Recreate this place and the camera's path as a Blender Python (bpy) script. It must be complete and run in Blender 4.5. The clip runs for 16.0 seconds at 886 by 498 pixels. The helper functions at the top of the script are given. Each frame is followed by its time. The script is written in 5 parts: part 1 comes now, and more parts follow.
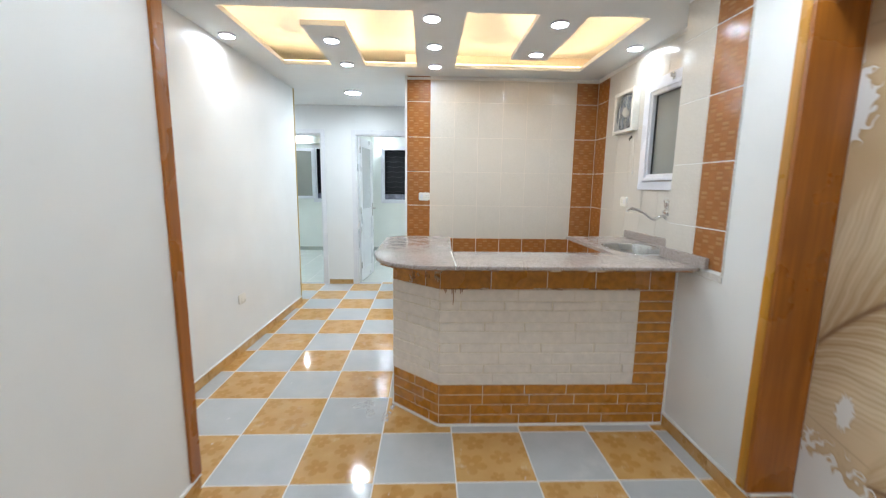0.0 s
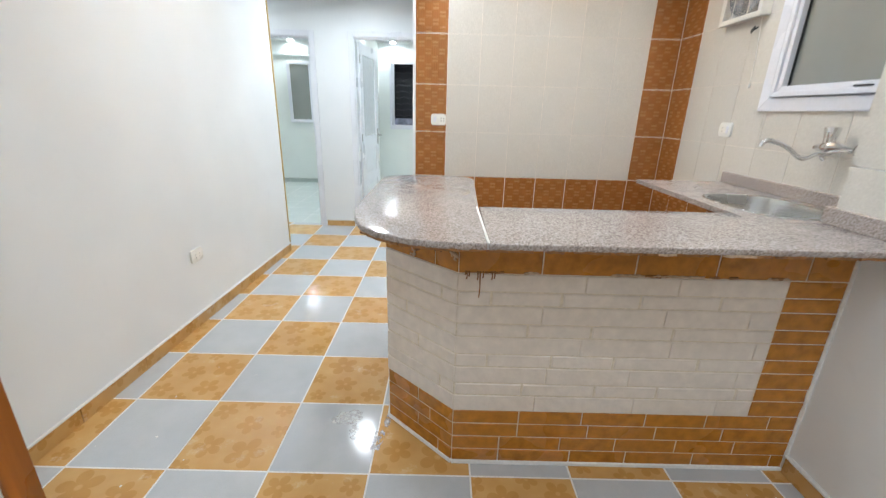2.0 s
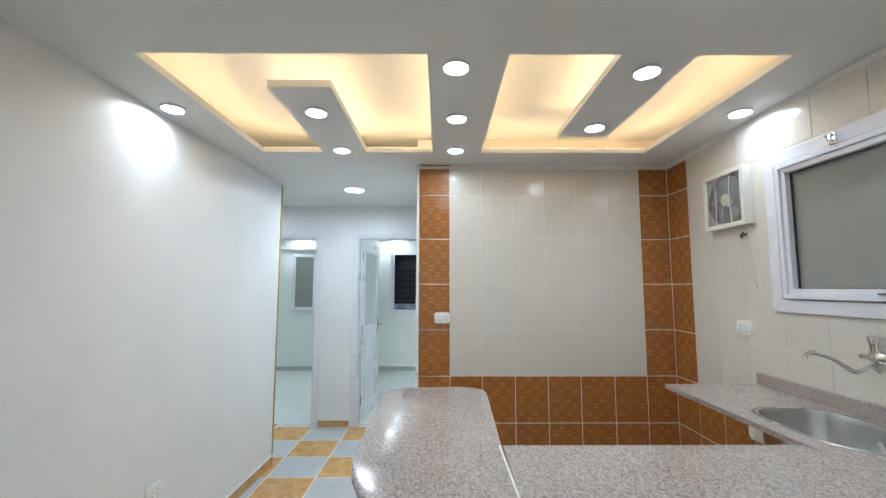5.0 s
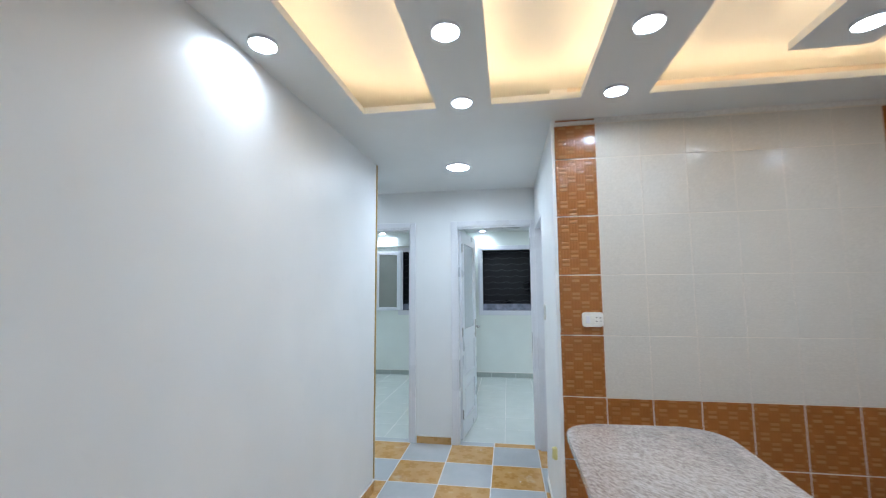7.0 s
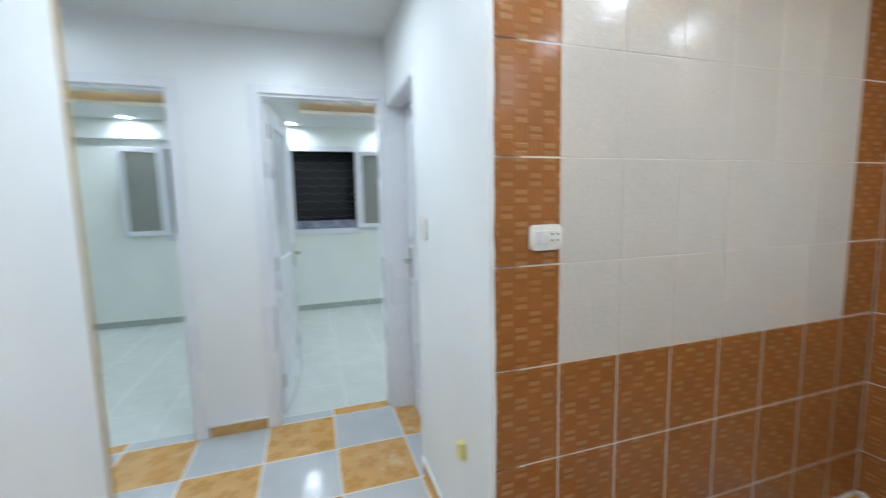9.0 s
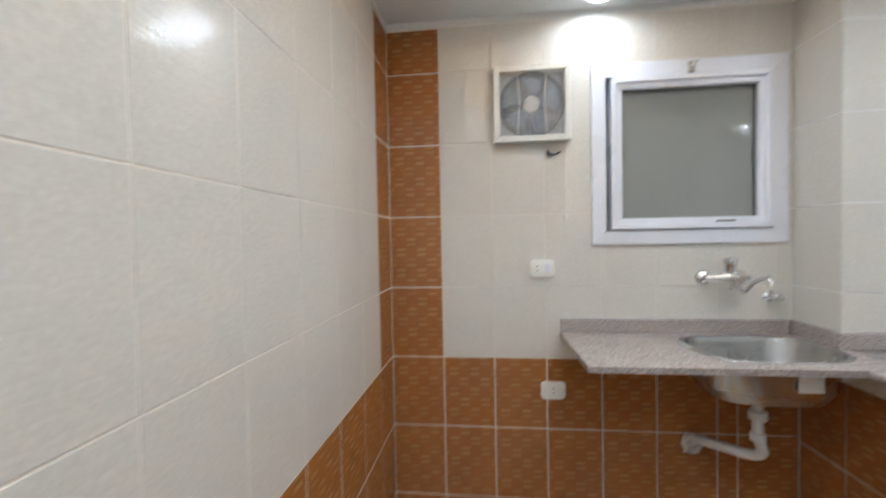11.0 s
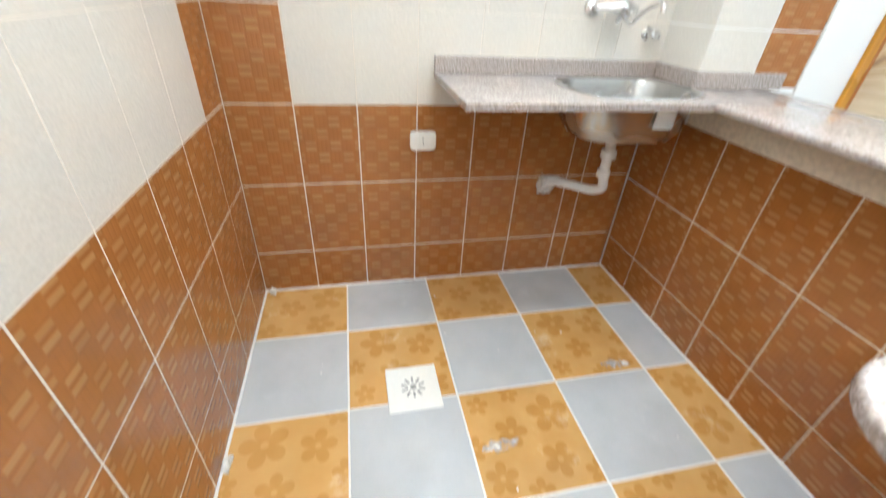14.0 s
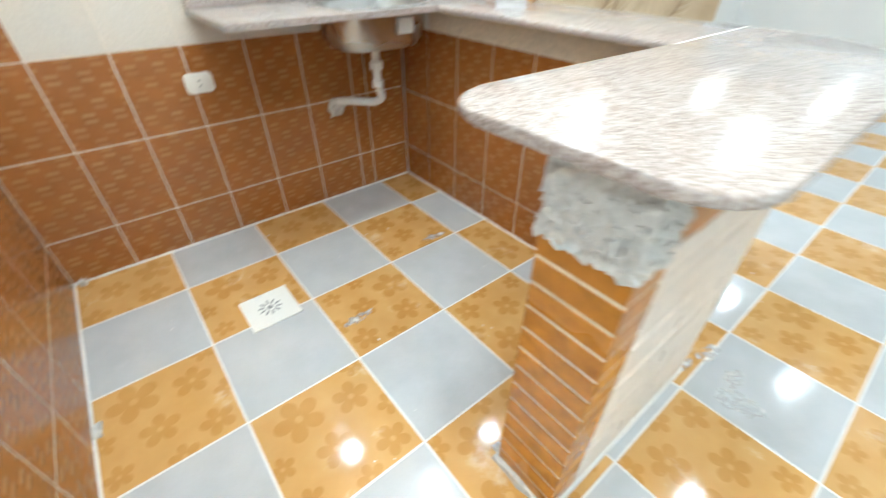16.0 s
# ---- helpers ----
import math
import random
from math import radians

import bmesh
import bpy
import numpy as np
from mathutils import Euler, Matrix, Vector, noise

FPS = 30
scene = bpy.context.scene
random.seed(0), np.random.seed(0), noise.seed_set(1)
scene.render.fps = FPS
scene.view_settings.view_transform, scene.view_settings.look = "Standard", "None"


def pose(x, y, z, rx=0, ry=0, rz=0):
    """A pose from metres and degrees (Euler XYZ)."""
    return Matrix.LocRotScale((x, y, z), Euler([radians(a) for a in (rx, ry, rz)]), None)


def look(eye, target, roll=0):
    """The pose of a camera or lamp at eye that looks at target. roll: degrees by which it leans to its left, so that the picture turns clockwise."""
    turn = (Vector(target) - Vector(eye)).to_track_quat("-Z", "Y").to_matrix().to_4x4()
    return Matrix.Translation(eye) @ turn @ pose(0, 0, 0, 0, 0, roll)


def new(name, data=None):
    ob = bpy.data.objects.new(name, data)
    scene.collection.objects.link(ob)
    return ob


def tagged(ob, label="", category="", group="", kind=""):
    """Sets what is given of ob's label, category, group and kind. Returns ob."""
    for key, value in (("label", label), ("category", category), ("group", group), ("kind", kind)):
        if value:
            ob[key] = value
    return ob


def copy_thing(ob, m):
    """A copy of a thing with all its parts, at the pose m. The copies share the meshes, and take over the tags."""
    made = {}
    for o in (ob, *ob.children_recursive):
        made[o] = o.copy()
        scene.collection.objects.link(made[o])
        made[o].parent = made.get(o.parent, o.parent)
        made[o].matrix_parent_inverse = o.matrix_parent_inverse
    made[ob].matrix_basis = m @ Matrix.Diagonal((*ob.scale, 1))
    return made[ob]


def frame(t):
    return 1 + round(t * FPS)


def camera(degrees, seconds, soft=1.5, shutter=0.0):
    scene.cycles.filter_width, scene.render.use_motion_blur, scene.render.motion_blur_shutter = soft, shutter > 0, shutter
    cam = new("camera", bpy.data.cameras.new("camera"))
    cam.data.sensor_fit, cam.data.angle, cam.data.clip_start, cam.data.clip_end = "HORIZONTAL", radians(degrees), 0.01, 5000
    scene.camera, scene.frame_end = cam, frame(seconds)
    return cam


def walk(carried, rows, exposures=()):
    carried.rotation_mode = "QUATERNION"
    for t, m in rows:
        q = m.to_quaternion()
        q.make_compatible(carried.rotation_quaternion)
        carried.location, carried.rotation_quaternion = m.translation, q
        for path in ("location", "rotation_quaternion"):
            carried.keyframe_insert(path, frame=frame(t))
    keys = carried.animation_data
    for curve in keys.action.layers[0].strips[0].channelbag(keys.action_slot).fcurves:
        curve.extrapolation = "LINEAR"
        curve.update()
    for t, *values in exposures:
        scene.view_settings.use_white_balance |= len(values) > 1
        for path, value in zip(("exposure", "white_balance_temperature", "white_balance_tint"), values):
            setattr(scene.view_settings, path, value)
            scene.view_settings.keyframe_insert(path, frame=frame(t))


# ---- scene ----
cam = camera(95.0, 16.0, soft=1.2, shutter=0.55)
EXPOSURES = [(0.0, 0.08, 6400, 12), (1.0, -0.02, 6300, 10), (1.5, 0.02, 6350, 11), (2.5, 0.24, 6500, 14), (3.5, 0.16, 6350, 12), (4.0, -0.02, 6350, 10), (6.5, -0.47, 5800, 11),
             (7.5, -0.3, 5950, 12), (8.5, -0.28, 6000, 11), (9.5, -0.24, 6200, 11), (10.0, -0.08, 6250, 12), (12.5, -0.24, 6150, 13), (13.0, -0.2, 6250, 12), (13.5, 0.44, 6400, 12),
             (14.0, 0.92, 6200, 9), (14.5, 1.3, 6450, 10), (15.0, 1.3, 6400, 9), (15.3, 1.2, 6200, 6), (15.5, 1.1, 5550, 0), (16.0, 0.87, 6150, 5)]
PATH = [
    (0, (0.051, 0.019, 1.418), (0.129, 1.994, 1.109), 0.8),
    (0.5, (0.07, 0.301, 1.417), (0.141, 2.282, 1.152), 3.2),
    (1, (0.019, 0.55, 1.419), (0.141, 2.522, 1.11), 1.2),
    (1.5, (0.011, 0.743, 1.378), (0.088, 2.681, 0.889), 1.4),
    (2, (0.065, 0.946, 1.365), (0.072, 2.84, 0.723), 1.5),
    (2.5, (0.034, 1.06, 1.347), (0.074, 2.911, 0.591), 1.1),
    (3, (0.005, 1.118, 1.351), (0.057, 2.971, 0.601), 1.4),
    (3.5, (0.01, 1.133, 1.391), (0.031, 3.027, 0.751), 0.9),
    (4, (0.017, 1.127, 1.465), (0.046, 3.108, 1.194), -0.2),
    (4.2, (0.019, 1.121, 1.501), (0.055, 3.117, 1.387), 0.0),
    (6.3, (-0.236, 1.351, 1.538), (-0.406, 3.324, 1.818), 1.1),
    (6.5, (-0.31, 1.439, 1.516), (-0.531, 3.416, 1.742), 1.2),
    (7, (-0.446, 1.778, 1.479), (-0.756, 3.744, 1.675), -0.3),
    (7.5, (-0.572, 2.083, 1.432), (-0.731, 4.07, 1.589), 1.7),
    (8, (-0.72, 2.384, 1.454), (-0.609, 4.381, 1.455), -0.4),
    (8.5, (-0.728, 2.749, 1.408), (-0.451, 4.727, 1.31), -2.1),
    (9, (-0.68, 3.055, 1.418), (-0.066, 4.945, 1.195), -1.2),
    (9.5, (-0.626, 3.36, 1.43), (0.7, 4.833, 1.157), -3.6),
    (10, (-0.501, 3.53, 1.408), (1.214, 4.5, 1.064), -2.9),
    (10.2, (-0.423, 3.575, 1.404), (1.369, 4.41, 1.071), -3.3),
    (12.3, (-0.033, 3.768, 1.537), (1.875, 3.325, 1.947), 0.8),
    (12.5, (-0.034, 3.769, 1.536), (1.874, 3.359, 1.974), 0.8),
    (13, (-0.012, 3.741, 1.5), (1.949, 3.368, 1.622), 0.4),
    (13.5, (0.016, 3.695, 1.381), (1.898, 3.349, 0.801), 2.2),
    (14, (0.051, 3.698, 1.285), (1.69, 3.305, 0.207), 3.5),
    (14.5, (0.057, 3.718, 1.227), (1.48, 3.274, -0.106), 4.5),
    (15, (0.007, 3.753, 1.219), (1.355, 3.143, -0.126), 5.8),
    (15.5, (-0.106, 3.75, 1.195), (1.152, 3.019, -0.177), 2.7),
    (16, (-0.327, 3.744, 1.217), (0.912, 2.733, 0.015), 0.4),
]
walk(cam, [(t, look(eye, target, roll)) for t, eye, target, roll in PATH], EXPOSURES)

# ---- world and light ----
world = bpy.data.worlds.new("night")
world.use_nodes = True
world.node_tree.nodes["Background"].inputs[0].default_value = (0.01, 0.012, 0.02, 1)
world.node_tree.nodes["Background"].inputs[1].default_value = 0.4
scene.world = world
LAMP = 164.0          # downlight lens emission
LAMP_COLOUR = (0.81, 0.925, 1.0)
STRIP = 19.0          # warm strip emission in the ceiling recesses
STRIP_COLOUR = (1.0, 0.66, 0.34)

# ---- plan, metres ----
CEIL, VOID = 2.466, 2.66
X_LEFT, X_NEAR, X_WIN, X_PIL, X_ART, X_HALL = -1.46, -1.0, 1.735, 1.488, 1.69, -0.172
Y_BACK, Y_END, Y_ROOM, Y_FAR, Y_REAR = 4.166, 5.78, 5.88, 8.83, -2.2
Y_JOG, Y_LEFT_END, Y_PIL, Y_ART = 1.755, 4.835, 2.393, 1.60
TILE, GX, GY = 0.4, 0.6, 2.58
ROWS_Z = [0.0, 0.217, 0.554, 0.885, 1.218, 1.553, 1.889, 2.226, 2.43]
COUNTER_ROWS = [0.0, 0.193, 0.533, 0.873]


# ---- materials ----
def node_mat(name):
    m = bpy.data.materials.new(name)
    m.use_nodes = True
    t = m.node_tree
    return m, t, t.nodes["Principled BSDF"]


class Net:
    """Short calls for shader nodes."""
    def __init__(self, tree):
        self.t = tree

    def put(self, socket, v):
        if isinstance(v, (int, float, tuple)):
            socket.default_value = v
        else:
            self.t.links.new(v, socket)

    def math(self, op, a, b=0.0, c=0.0):
        n = self.t.nodes.new("ShaderNodeMath")
        n.operation = op
        for s, v in zip(n.inputs, (a, b, c)):
            self.put(s, v)
        return n.outputs[0]

    def coords(self, kind="Object"):
        return self.t.nodes.new("ShaderNodeTexCoord").outputs[kind]

    def place(self):
        return self.t.nodes.new("ShaderNodeNewGeometry").outputs["Position"]

    def random(self):
        return self.t.nodes.new("ShaderNodeObjectInfo").outputs["Random"]

    def scaled(self, v, s):
        n = self.t.nodes.new("ShaderNodeVectorMath")
        n.operation = "MULTIPLY"
        self.put(n.inputs[0], v)
        n.inputs[1].default_value = s
        return n.outputs[0]

    def shift(self, v, amount, by):
        n = self.t.nodes.new("ShaderNodeVectorMath")
        n.operation = "MULTIPLY_ADD"
        self.t.links.new(amount, n.inputs[0])
        n.inputs[1].default_value = by
        self.put(n.inputs[2], v)
        return n.outputs[0]

    def noise(self, v, scale, detail=3.0, rough=0.5):
        n = self.t.nodes.new("ShaderNodeTexNoise")
        self.put(n.inputs["Vector"], v)
        n.inputs["Scale"].default_value, n.inputs["Detail"].default_value, n.inputs["Roughness"].default_value = scale, detail, rough
        return n.outputs["Fac"]

    def voronoi(self, v, scale, out="Color"):
        n = self.t.nodes.new("ShaderNodeTexVoronoi")
        self.put(n.inputs["Vector"], v)
        n.inputs["Scale"].default_value = scale
        return n.outputs[out]

    def span(self, v, a, b, lo=0.0, hi=1.0):
        n = self.t.nodes.new("ShaderNodeMapRange")
        for s, x in zip(n.inputs, (v, a, b, lo, hi)):
            self.put(s, x)
        return n.outputs[0]

    def mix(self, f, a, b):
        n = self.t.nodes.new("ShaderNodeMix")
        n.data_type = "RGBA"
        self.put(n.inputs[0], f)
        self.put(n.inputs[6], a)
        self.put(n.inputs[7], b)
        return n.outputs[2]

    def split(self, v):
        n = self.t.nodes.new("ShaderNodeSeparateXYZ")
        self.t.links.new(v, n.inputs[0])
        return n.outputs

    def bump(self, h, strength, dist, bsdf):
        n = self.t.nodes.new("ShaderNodeBump")
        n.inputs["Strength"].default_value, n.inputs["Distance"].default_value = strength, dist
        self.put(n.inputs["Height"], h)
        self.t.links.new(n.outputs[0], bsdf.inputs["Normal"])


def rgb(c, k=1.0):
    return (c[0] * k, c[1] * k, c[2] * k, 1.0)


def surface(name, colour, rough=0.5, metal=0.0, grain=40.0, var=0.08, bump=0.1, dist=0.001, stain=0.06, glow=None):
    """A plain surface with fine grain, large blotches and a slight relief."""
    m, t, b = node_mat(name)
    k = Net(t)
    v = k.place()
    fine, large = k.noise(v, grain, 4), k.noise(v, 2.3, 3)
    a = k.mix(k.span(fine, 0.3, 0.7), rgb(colour, 1 - var), rgb(colour, 1 + var * 0.6))
    c = k.mix(k.span(large, 0.42, 0.75, 0.0, stain * 4), a, rgb(colour, 0.8))
    k.put(b.inputs["Base Color"], c)
    k.put(b.inputs["Roughness"], k.span(large, 0.3, 0.7, max(0.02, rough - 0.06), min(1.0, rough + 0.08)))
    b.inputs["Metallic"].default_value = metal
    if bump:
        k.bump(fine, bump, dist, b)
    return m


def paint(name, colour, rough=0.38):
    """Rolled emulsion on plaster: faint roller texture, trowel waves and scuffs."""
    m, t, b = node_mat(name)
    k = Net(t)
    v = k.place()
    wave, fine, scuff = k.noise(v, 1.7, 2), k.noise(v, 160.0, 2), k.noise(v, 9.0, 5, 0.65)
    c = k.mix(k.span(wave, 0.35, 0.7), rgb(colour, 0.96), rgb(colour, 1.02))
    c = k.mix(k.span(scuff, 0.62, 0.8, 0.0, 0.35), c, rgb(colour, 0.86))
    k.put(b.inputs["Base Color"], c)
    k.put(b.inputs["Roughness"], k.span(scuff, 0.3, 0.7, rough - 0.05, rough + 0.1))
    k.bump(k.math("ADD", k.math("MULTIPLY", fine, 0.25), k.math("MULTIPLY", scuff, 0.8)), 0.12, 0.002, b)
    return m


def flower_tile():
    """Glazed ochre floor tile printed with five-petalled flowers."""
    m, t, b = node_mat("ochre_flower_tile")
    k = Net(t)
    p = k.coords()
    x, y, _ = k.split(p)
    mask = None
    for cx, cy, size, turn in ((-0.13, 0.13, 0.062, 0.2), (0.02, 0.05, 0.066, 0.9), (0.14, 0.14, 0.046, 0.5), (-0.10, -0.08, 0.07, 1.3),
                               (0.07, -0.11, 0.09, 0.1), (0.17, 0.01, 0.044, 0.7), (-0.19, 0.02, 0.050, 0.3), (-0.02, 0.19, 0.05, 0.6), (-0.16, -0.19, 0.05, 0.4)):
        dx, dy = k.math("SUBTRACT", x, cx), k.math("SUBTRACT", y, cy)
        r = k.math("SQRT", k.math("ADD", k.math("MULTIPLY", dx, dx), k.math("MULTIPLY", dy, dy)))
        lobe = k.math("ABSOLUTE", k.math("COSINE", k.math("MULTIPLY_ADD", k.math("ARCTAN2", dy, dx), 2.5, turn)))
        edge = k.math("MULTIPLY", k.math("MULTIPLY_ADD", k.math("POWER", lobe, 0.6), 0.66, 0.34), size * 0.9)
        one = k.span(k.math("SUBTRACT", edge, r), -0.0015, 0.0015)
        heart = k.span(r, size * 0.12, size * 0.17)
        one = k.math("MULTIPLY", one, heart)
        mask = one if mask is None else k.math("MAXIMUM", mask, one)
    v = k.shift(p, k.random(), (7.0, 3.0, 0.0))
    blot, fine = k.noise(v, 9.0, 4), k.noise(v, 120.0, 2)
    base = k.mix(k.span(blot, 0.35, 0.7), (0.55, 0.305, 0.10, 1), (0.61, 0.365, 0.14, 1))
    dark = k.mix(k.span(blot, 0.35, 0.7), (0.41, 0.19, 0.035, 1), (0.48, 0.235, 0.05, 1))
    c = k.mix(k.math("MULTIPLY", mask, 0.62), base, dark)
    c = k.mix(k.span(k.random(), 0.0, 1.0, 0.0, 0.16), c, (0.72, 0.44, 0.17, 1))
    c = k.mix(k.span(k.noise(v, 4.5, 6, 0.75), 0.60, 0.72, 0.0, 0.55), c, (0.74, 0.63, 0.50, 1))
    k.put(b.inputs["Base Color"], c)
    k.put(b.inputs["Roughness"], k.span(blot, 0.3, 0.75, 0.05, 0.13))
    k.bump(k.math("ADD", fine, k.math("MULTIPLY", blot, 3.0)), 0.09, 0.001, b)
    return m


def glazed(name, colour, pale, rough=0.1, wear=0.3):
    """Plain glazed floor tile, clouded, with traces of dried water."""
    m, t, b = node_mat(name)
    k = Net(t)
    v = k.shift(k.coords(), k.random(), (9.0, 4.0, 1.0))
    cloud, speck, wash = k.noise(v, 6.0, 5, 0.6), k.noise(v, 220.0, 2), k.noise(v, 2.6, 5, 0.7)
    c = k.mix(k.span(cloud, 0.3, 0.7), rgb(colour), rgb(pale))
    c = k.mix(k.span(speck, 0.55, 0.75, 0.0, 0.25), c, rgb(colour, 0.8))
    c = k.mix(k.span(wash, 0.6, 0.76, 0.0, wear), c, (0.75, 0.76, 0.74, 1))
    c = k.mix(k.math("MULTIPLY", k.random(), 0.12), c, rgb(colour, 0.82))
    k.put(b.inputs["Base Color"], c)
    k.put(b.inputs["Roughness"], k.span(wash, 0.3, 0.75, rough, rough + 0.16))
    k.bump(k.math("ADD", speck, k.math("MULTIPLY", cloud, 3.0)), 0.085, 0.001, b)
    return m


def weave_tile(name, colour, light, rough, depth, cell, amount=1.0, cloudy=0.1):
    """Wall tile pressed with a basket weave: cells of two lying bars beside cells of three upright ones."""
    m, t, b = node_mat(name)
    k = Net(t)
    p = k.coords()
    x, y, _ = k.split(p)
    u, w = k.math("DIVIDE", x, cell), k.math("DIVIDE", k.math("ADD", y, cell * 0.5), cell)
    fu, fw = k.math("FLOORED_MODULO", u, 1.0), k.math("FLOORED_MODULO", w, 1.0)
    odd = k.math("FLOORED_MODULO", k.math("ADD", k.math("FLOOR", u), k.math("FLOOR", w)), 2.0)
    side = k.math("PINGPONG", fu, 0.5)
    lying = k.math("MULTIPLY", k.span(k.math("ABSOLUTE", k.math("SINE", k.math("MULTIPLY", fw, 2 * math.pi))), 0.45, 0.8), k.span(side, 0.04, 0.12))
    upright = k.span(k.math("ABSOLUTE", k.math("SINE", k.math("MULTIPLY", fu, 3 * math.pi))), 0.2, 0.7)
    even = k.math("SUBTRACT", 1.0, odd)
    cells = t.nodes.new("ShaderNodeCombineXYZ")
    k.put(cells.inputs[0], k.math("FLOOR", u))
    k.put(cells.inputs[1], k.math("FLOOR", k.math("MULTIPLY", w, 2.0)))
    k.put(cells.inputs[2], k.math("MULTIPLY", k.random(), 40.0))
    white = t.nodes.new("ShaderNodeTexWhiteNoise")
    k.put(white.inputs["Vector"], cells.outputs[0])
    lift = k.span(white.outputs["Value"], 0.0, 1.0, 0.35, 1.0)
    pale = k.math("MULTIPLY", k.math("MULTIPLY", lying, even), lift)
    v = k.shift(p, k.random(), (5.0, 2.0, 0.0))
    cloud, fine = k.noise(v, 14.0, 4), k.noise(v, 260.0, 2)
    c = k.mix(k.span(cloud, 0.3, 0.7), rgb(colour, 1 - cloudy), rgb(colour, 1 + cloudy))
    c = k.mix(k.math("MULTIPLY", k.math("MULTIPLY", k.math("SUBTRACT", 1.0, upright), odd), 0.10 * amount), c, rgb(colour, 0.62))
    # shade of the relief painted as dark lines between the lying bars
    slot = k.math("MULTIPLY", k.math("MULTIPLY", k.math("SUBTRACT", 1.0, k.span(k.math("ABSOLUTE", k.math("SINE", k.math("MULTIPLY", fw, 2 * math.pi))), 0.1, 0.4)), k.span(side, 0.04, 0.12)), even)
    c = k.mix(k.math("MULTIPLY", slot, 0.4 * amount), c, rgb(colour, 0.45))
    c = k.mix(k.math("MULTIPLY", pale, 0.85 * amount), c, rgb(light))
    c = k.mix(k.span(k.random(), 0.0, 1.0, 0.0, 0.08), c, rgb(light))
    k.put(b.inputs["Base Color"], c)
    k.put(b.inputs["Roughness"], k.span(cloud, 0.3, 0.7, rough, rough + 0.08))
    k.bump(k.math("MULTIPLY_ADD", fine, 0.1, k.math("ADD", k.math("MULTIPLY", lying, even), k.math("MULTIPLY", k.math("MULTIPLY", upright, odd), 0.4))), 0.6, depth, b)
    return m


def speckled(name, colour, pale, rough):
    """Cream glazed wall tile with a fine mottled, faintly pitted face."""
    m, t, b = node_mat(name)
    k = Net(t)
    v = k.shift(k.coords(), k.random(), (11.0, 6.0, 2.0))
    fine, mid, large = k.noise(v, 120.0, 3, 0.6), k.noise(v, 38.0, 3, 0.55), k.noise(v, 5.0, 3)
    x, y, _ = k.split(k.coords())
    row = k.math("DIVIDE", y, 0.024)
    along = k.math("ADD", k.math("DIVIDE", x, 0.05), k.math("MULTIPLY", k.math("FLOORED_MODULO", k.math("FLOOR", row), 2.0), 0.5))
    pad = k.math("MULTIPLY", k.span(k.math("PINGPONG", row, 0.5), 0.02, 0.2), k.span(k.math("PINGPONG", along, 0.5), 0.01, 0.1))
    c = k.mix(k.span(fine, 0.36, 0.64), rgb(colour, 0.94), rgb(pale))
    c = k.mix(k.span(mid, 0.42, 0.66, 0.0, 0.4), c, rgb(colour, 0.95))
    c = k.mix(k.span(large, 0.35, 0.75, 0.0, 0.3), c, rgb(pale, 1.03))
    c = k.mix(k.math("MULTIPLY", k.random(), 0.18), c, rgb(colour, 0.93))
    k.put(b.inputs["Base Color"], c)
    k.put(b.inputs["Roughness"], k.span(large, 0.3, 0.7, rough, rough + 0.07))
    k.bump(k.math("MULTIPLY_ADD", pad, 0.3, k.math("MULTIPLY_ADD", mid, 1.9, fine)), 0.19, 0.0017, b)
    return m


def granite():
    m, t, b = node_mat("pink_grey_granite")
    k = Net(t)
    v = k.place()
    cells = k.span(k.noise(v, 150.0, 2), 0.40, 0.60)
    big = k.span(k.noise(v, 62.0, 3, 0.6), 0.40, 0.60)
    c = k.mix(cells, (0.235, 0.19, 0.17, 1), (0.49, 0.435, 0.405, 1))
    c = k.mix(k.math("MULTIPLY", big, 0.45), c, (0.40, 0.34, 0.315, 1))
    c = k.mix(k.span(k.voronoi(v, 95.0, "Distance"), 0.14, 0.26, 0.4, 0.0), c, (0.075, 0.058, 0.052, 1))
    c = k.mix(k.span(k.noise(v, 6.0, 4, 0.6), 0.5, 0.85, 0.0, 0.25), c, (0.58, 0.52, 0.47, 1))
    k.put(b.inputs["Base Color"], c)
    k.put(b.inputs["Roughness"], k.span(k.noise(v, 12.0, 4), 0.3, 0.7, 0.09, 0.24))
    k.bump(cells, 0.05, 0.0006, b)
    return m


def wood(name, colour, axis=2):
    m, t, b = node_mat(name)
    k = Net(t)
    s = [26.0, 26.0, 26.0]
    s[axis] = 1.6
    v = k.scaled(k.place(), tuple(s))
    grain, blot = k.noise(v, 1.0, 5, 0.6), k.noise(k.place(), 3.0, 4)
    c = k.mix(k.span(grain, 0.35, 0.7), rgb(colour, 0.72), rgb(colour, 1.15))
    c = k.mix(k.span(blot, 0.4, 0.75, 0.0, 0.5), c, rgb((colour[0] * 0.72, colour[1] * 0.62, colour[2] * 0.55)))
    k.put(b.inputs["Base Color"], c)
    k.put(b.inputs["Roughness"], k.span(blot, 0.3, 0.7, 0.22, 0.36))
    k.bump(grain, 0.12, 0.001, b)
    return m


def emitter(name, colour, strength):
    m, t, b = node_mat(name)
    b.inputs["Base Color"].default_value = (0.8, 0.8, 0.8, 1)
    b.inputs["Emission Color"].default_value = rgb(colour)
    b.inputs["Emission Strength"].default_value = strength
    return m


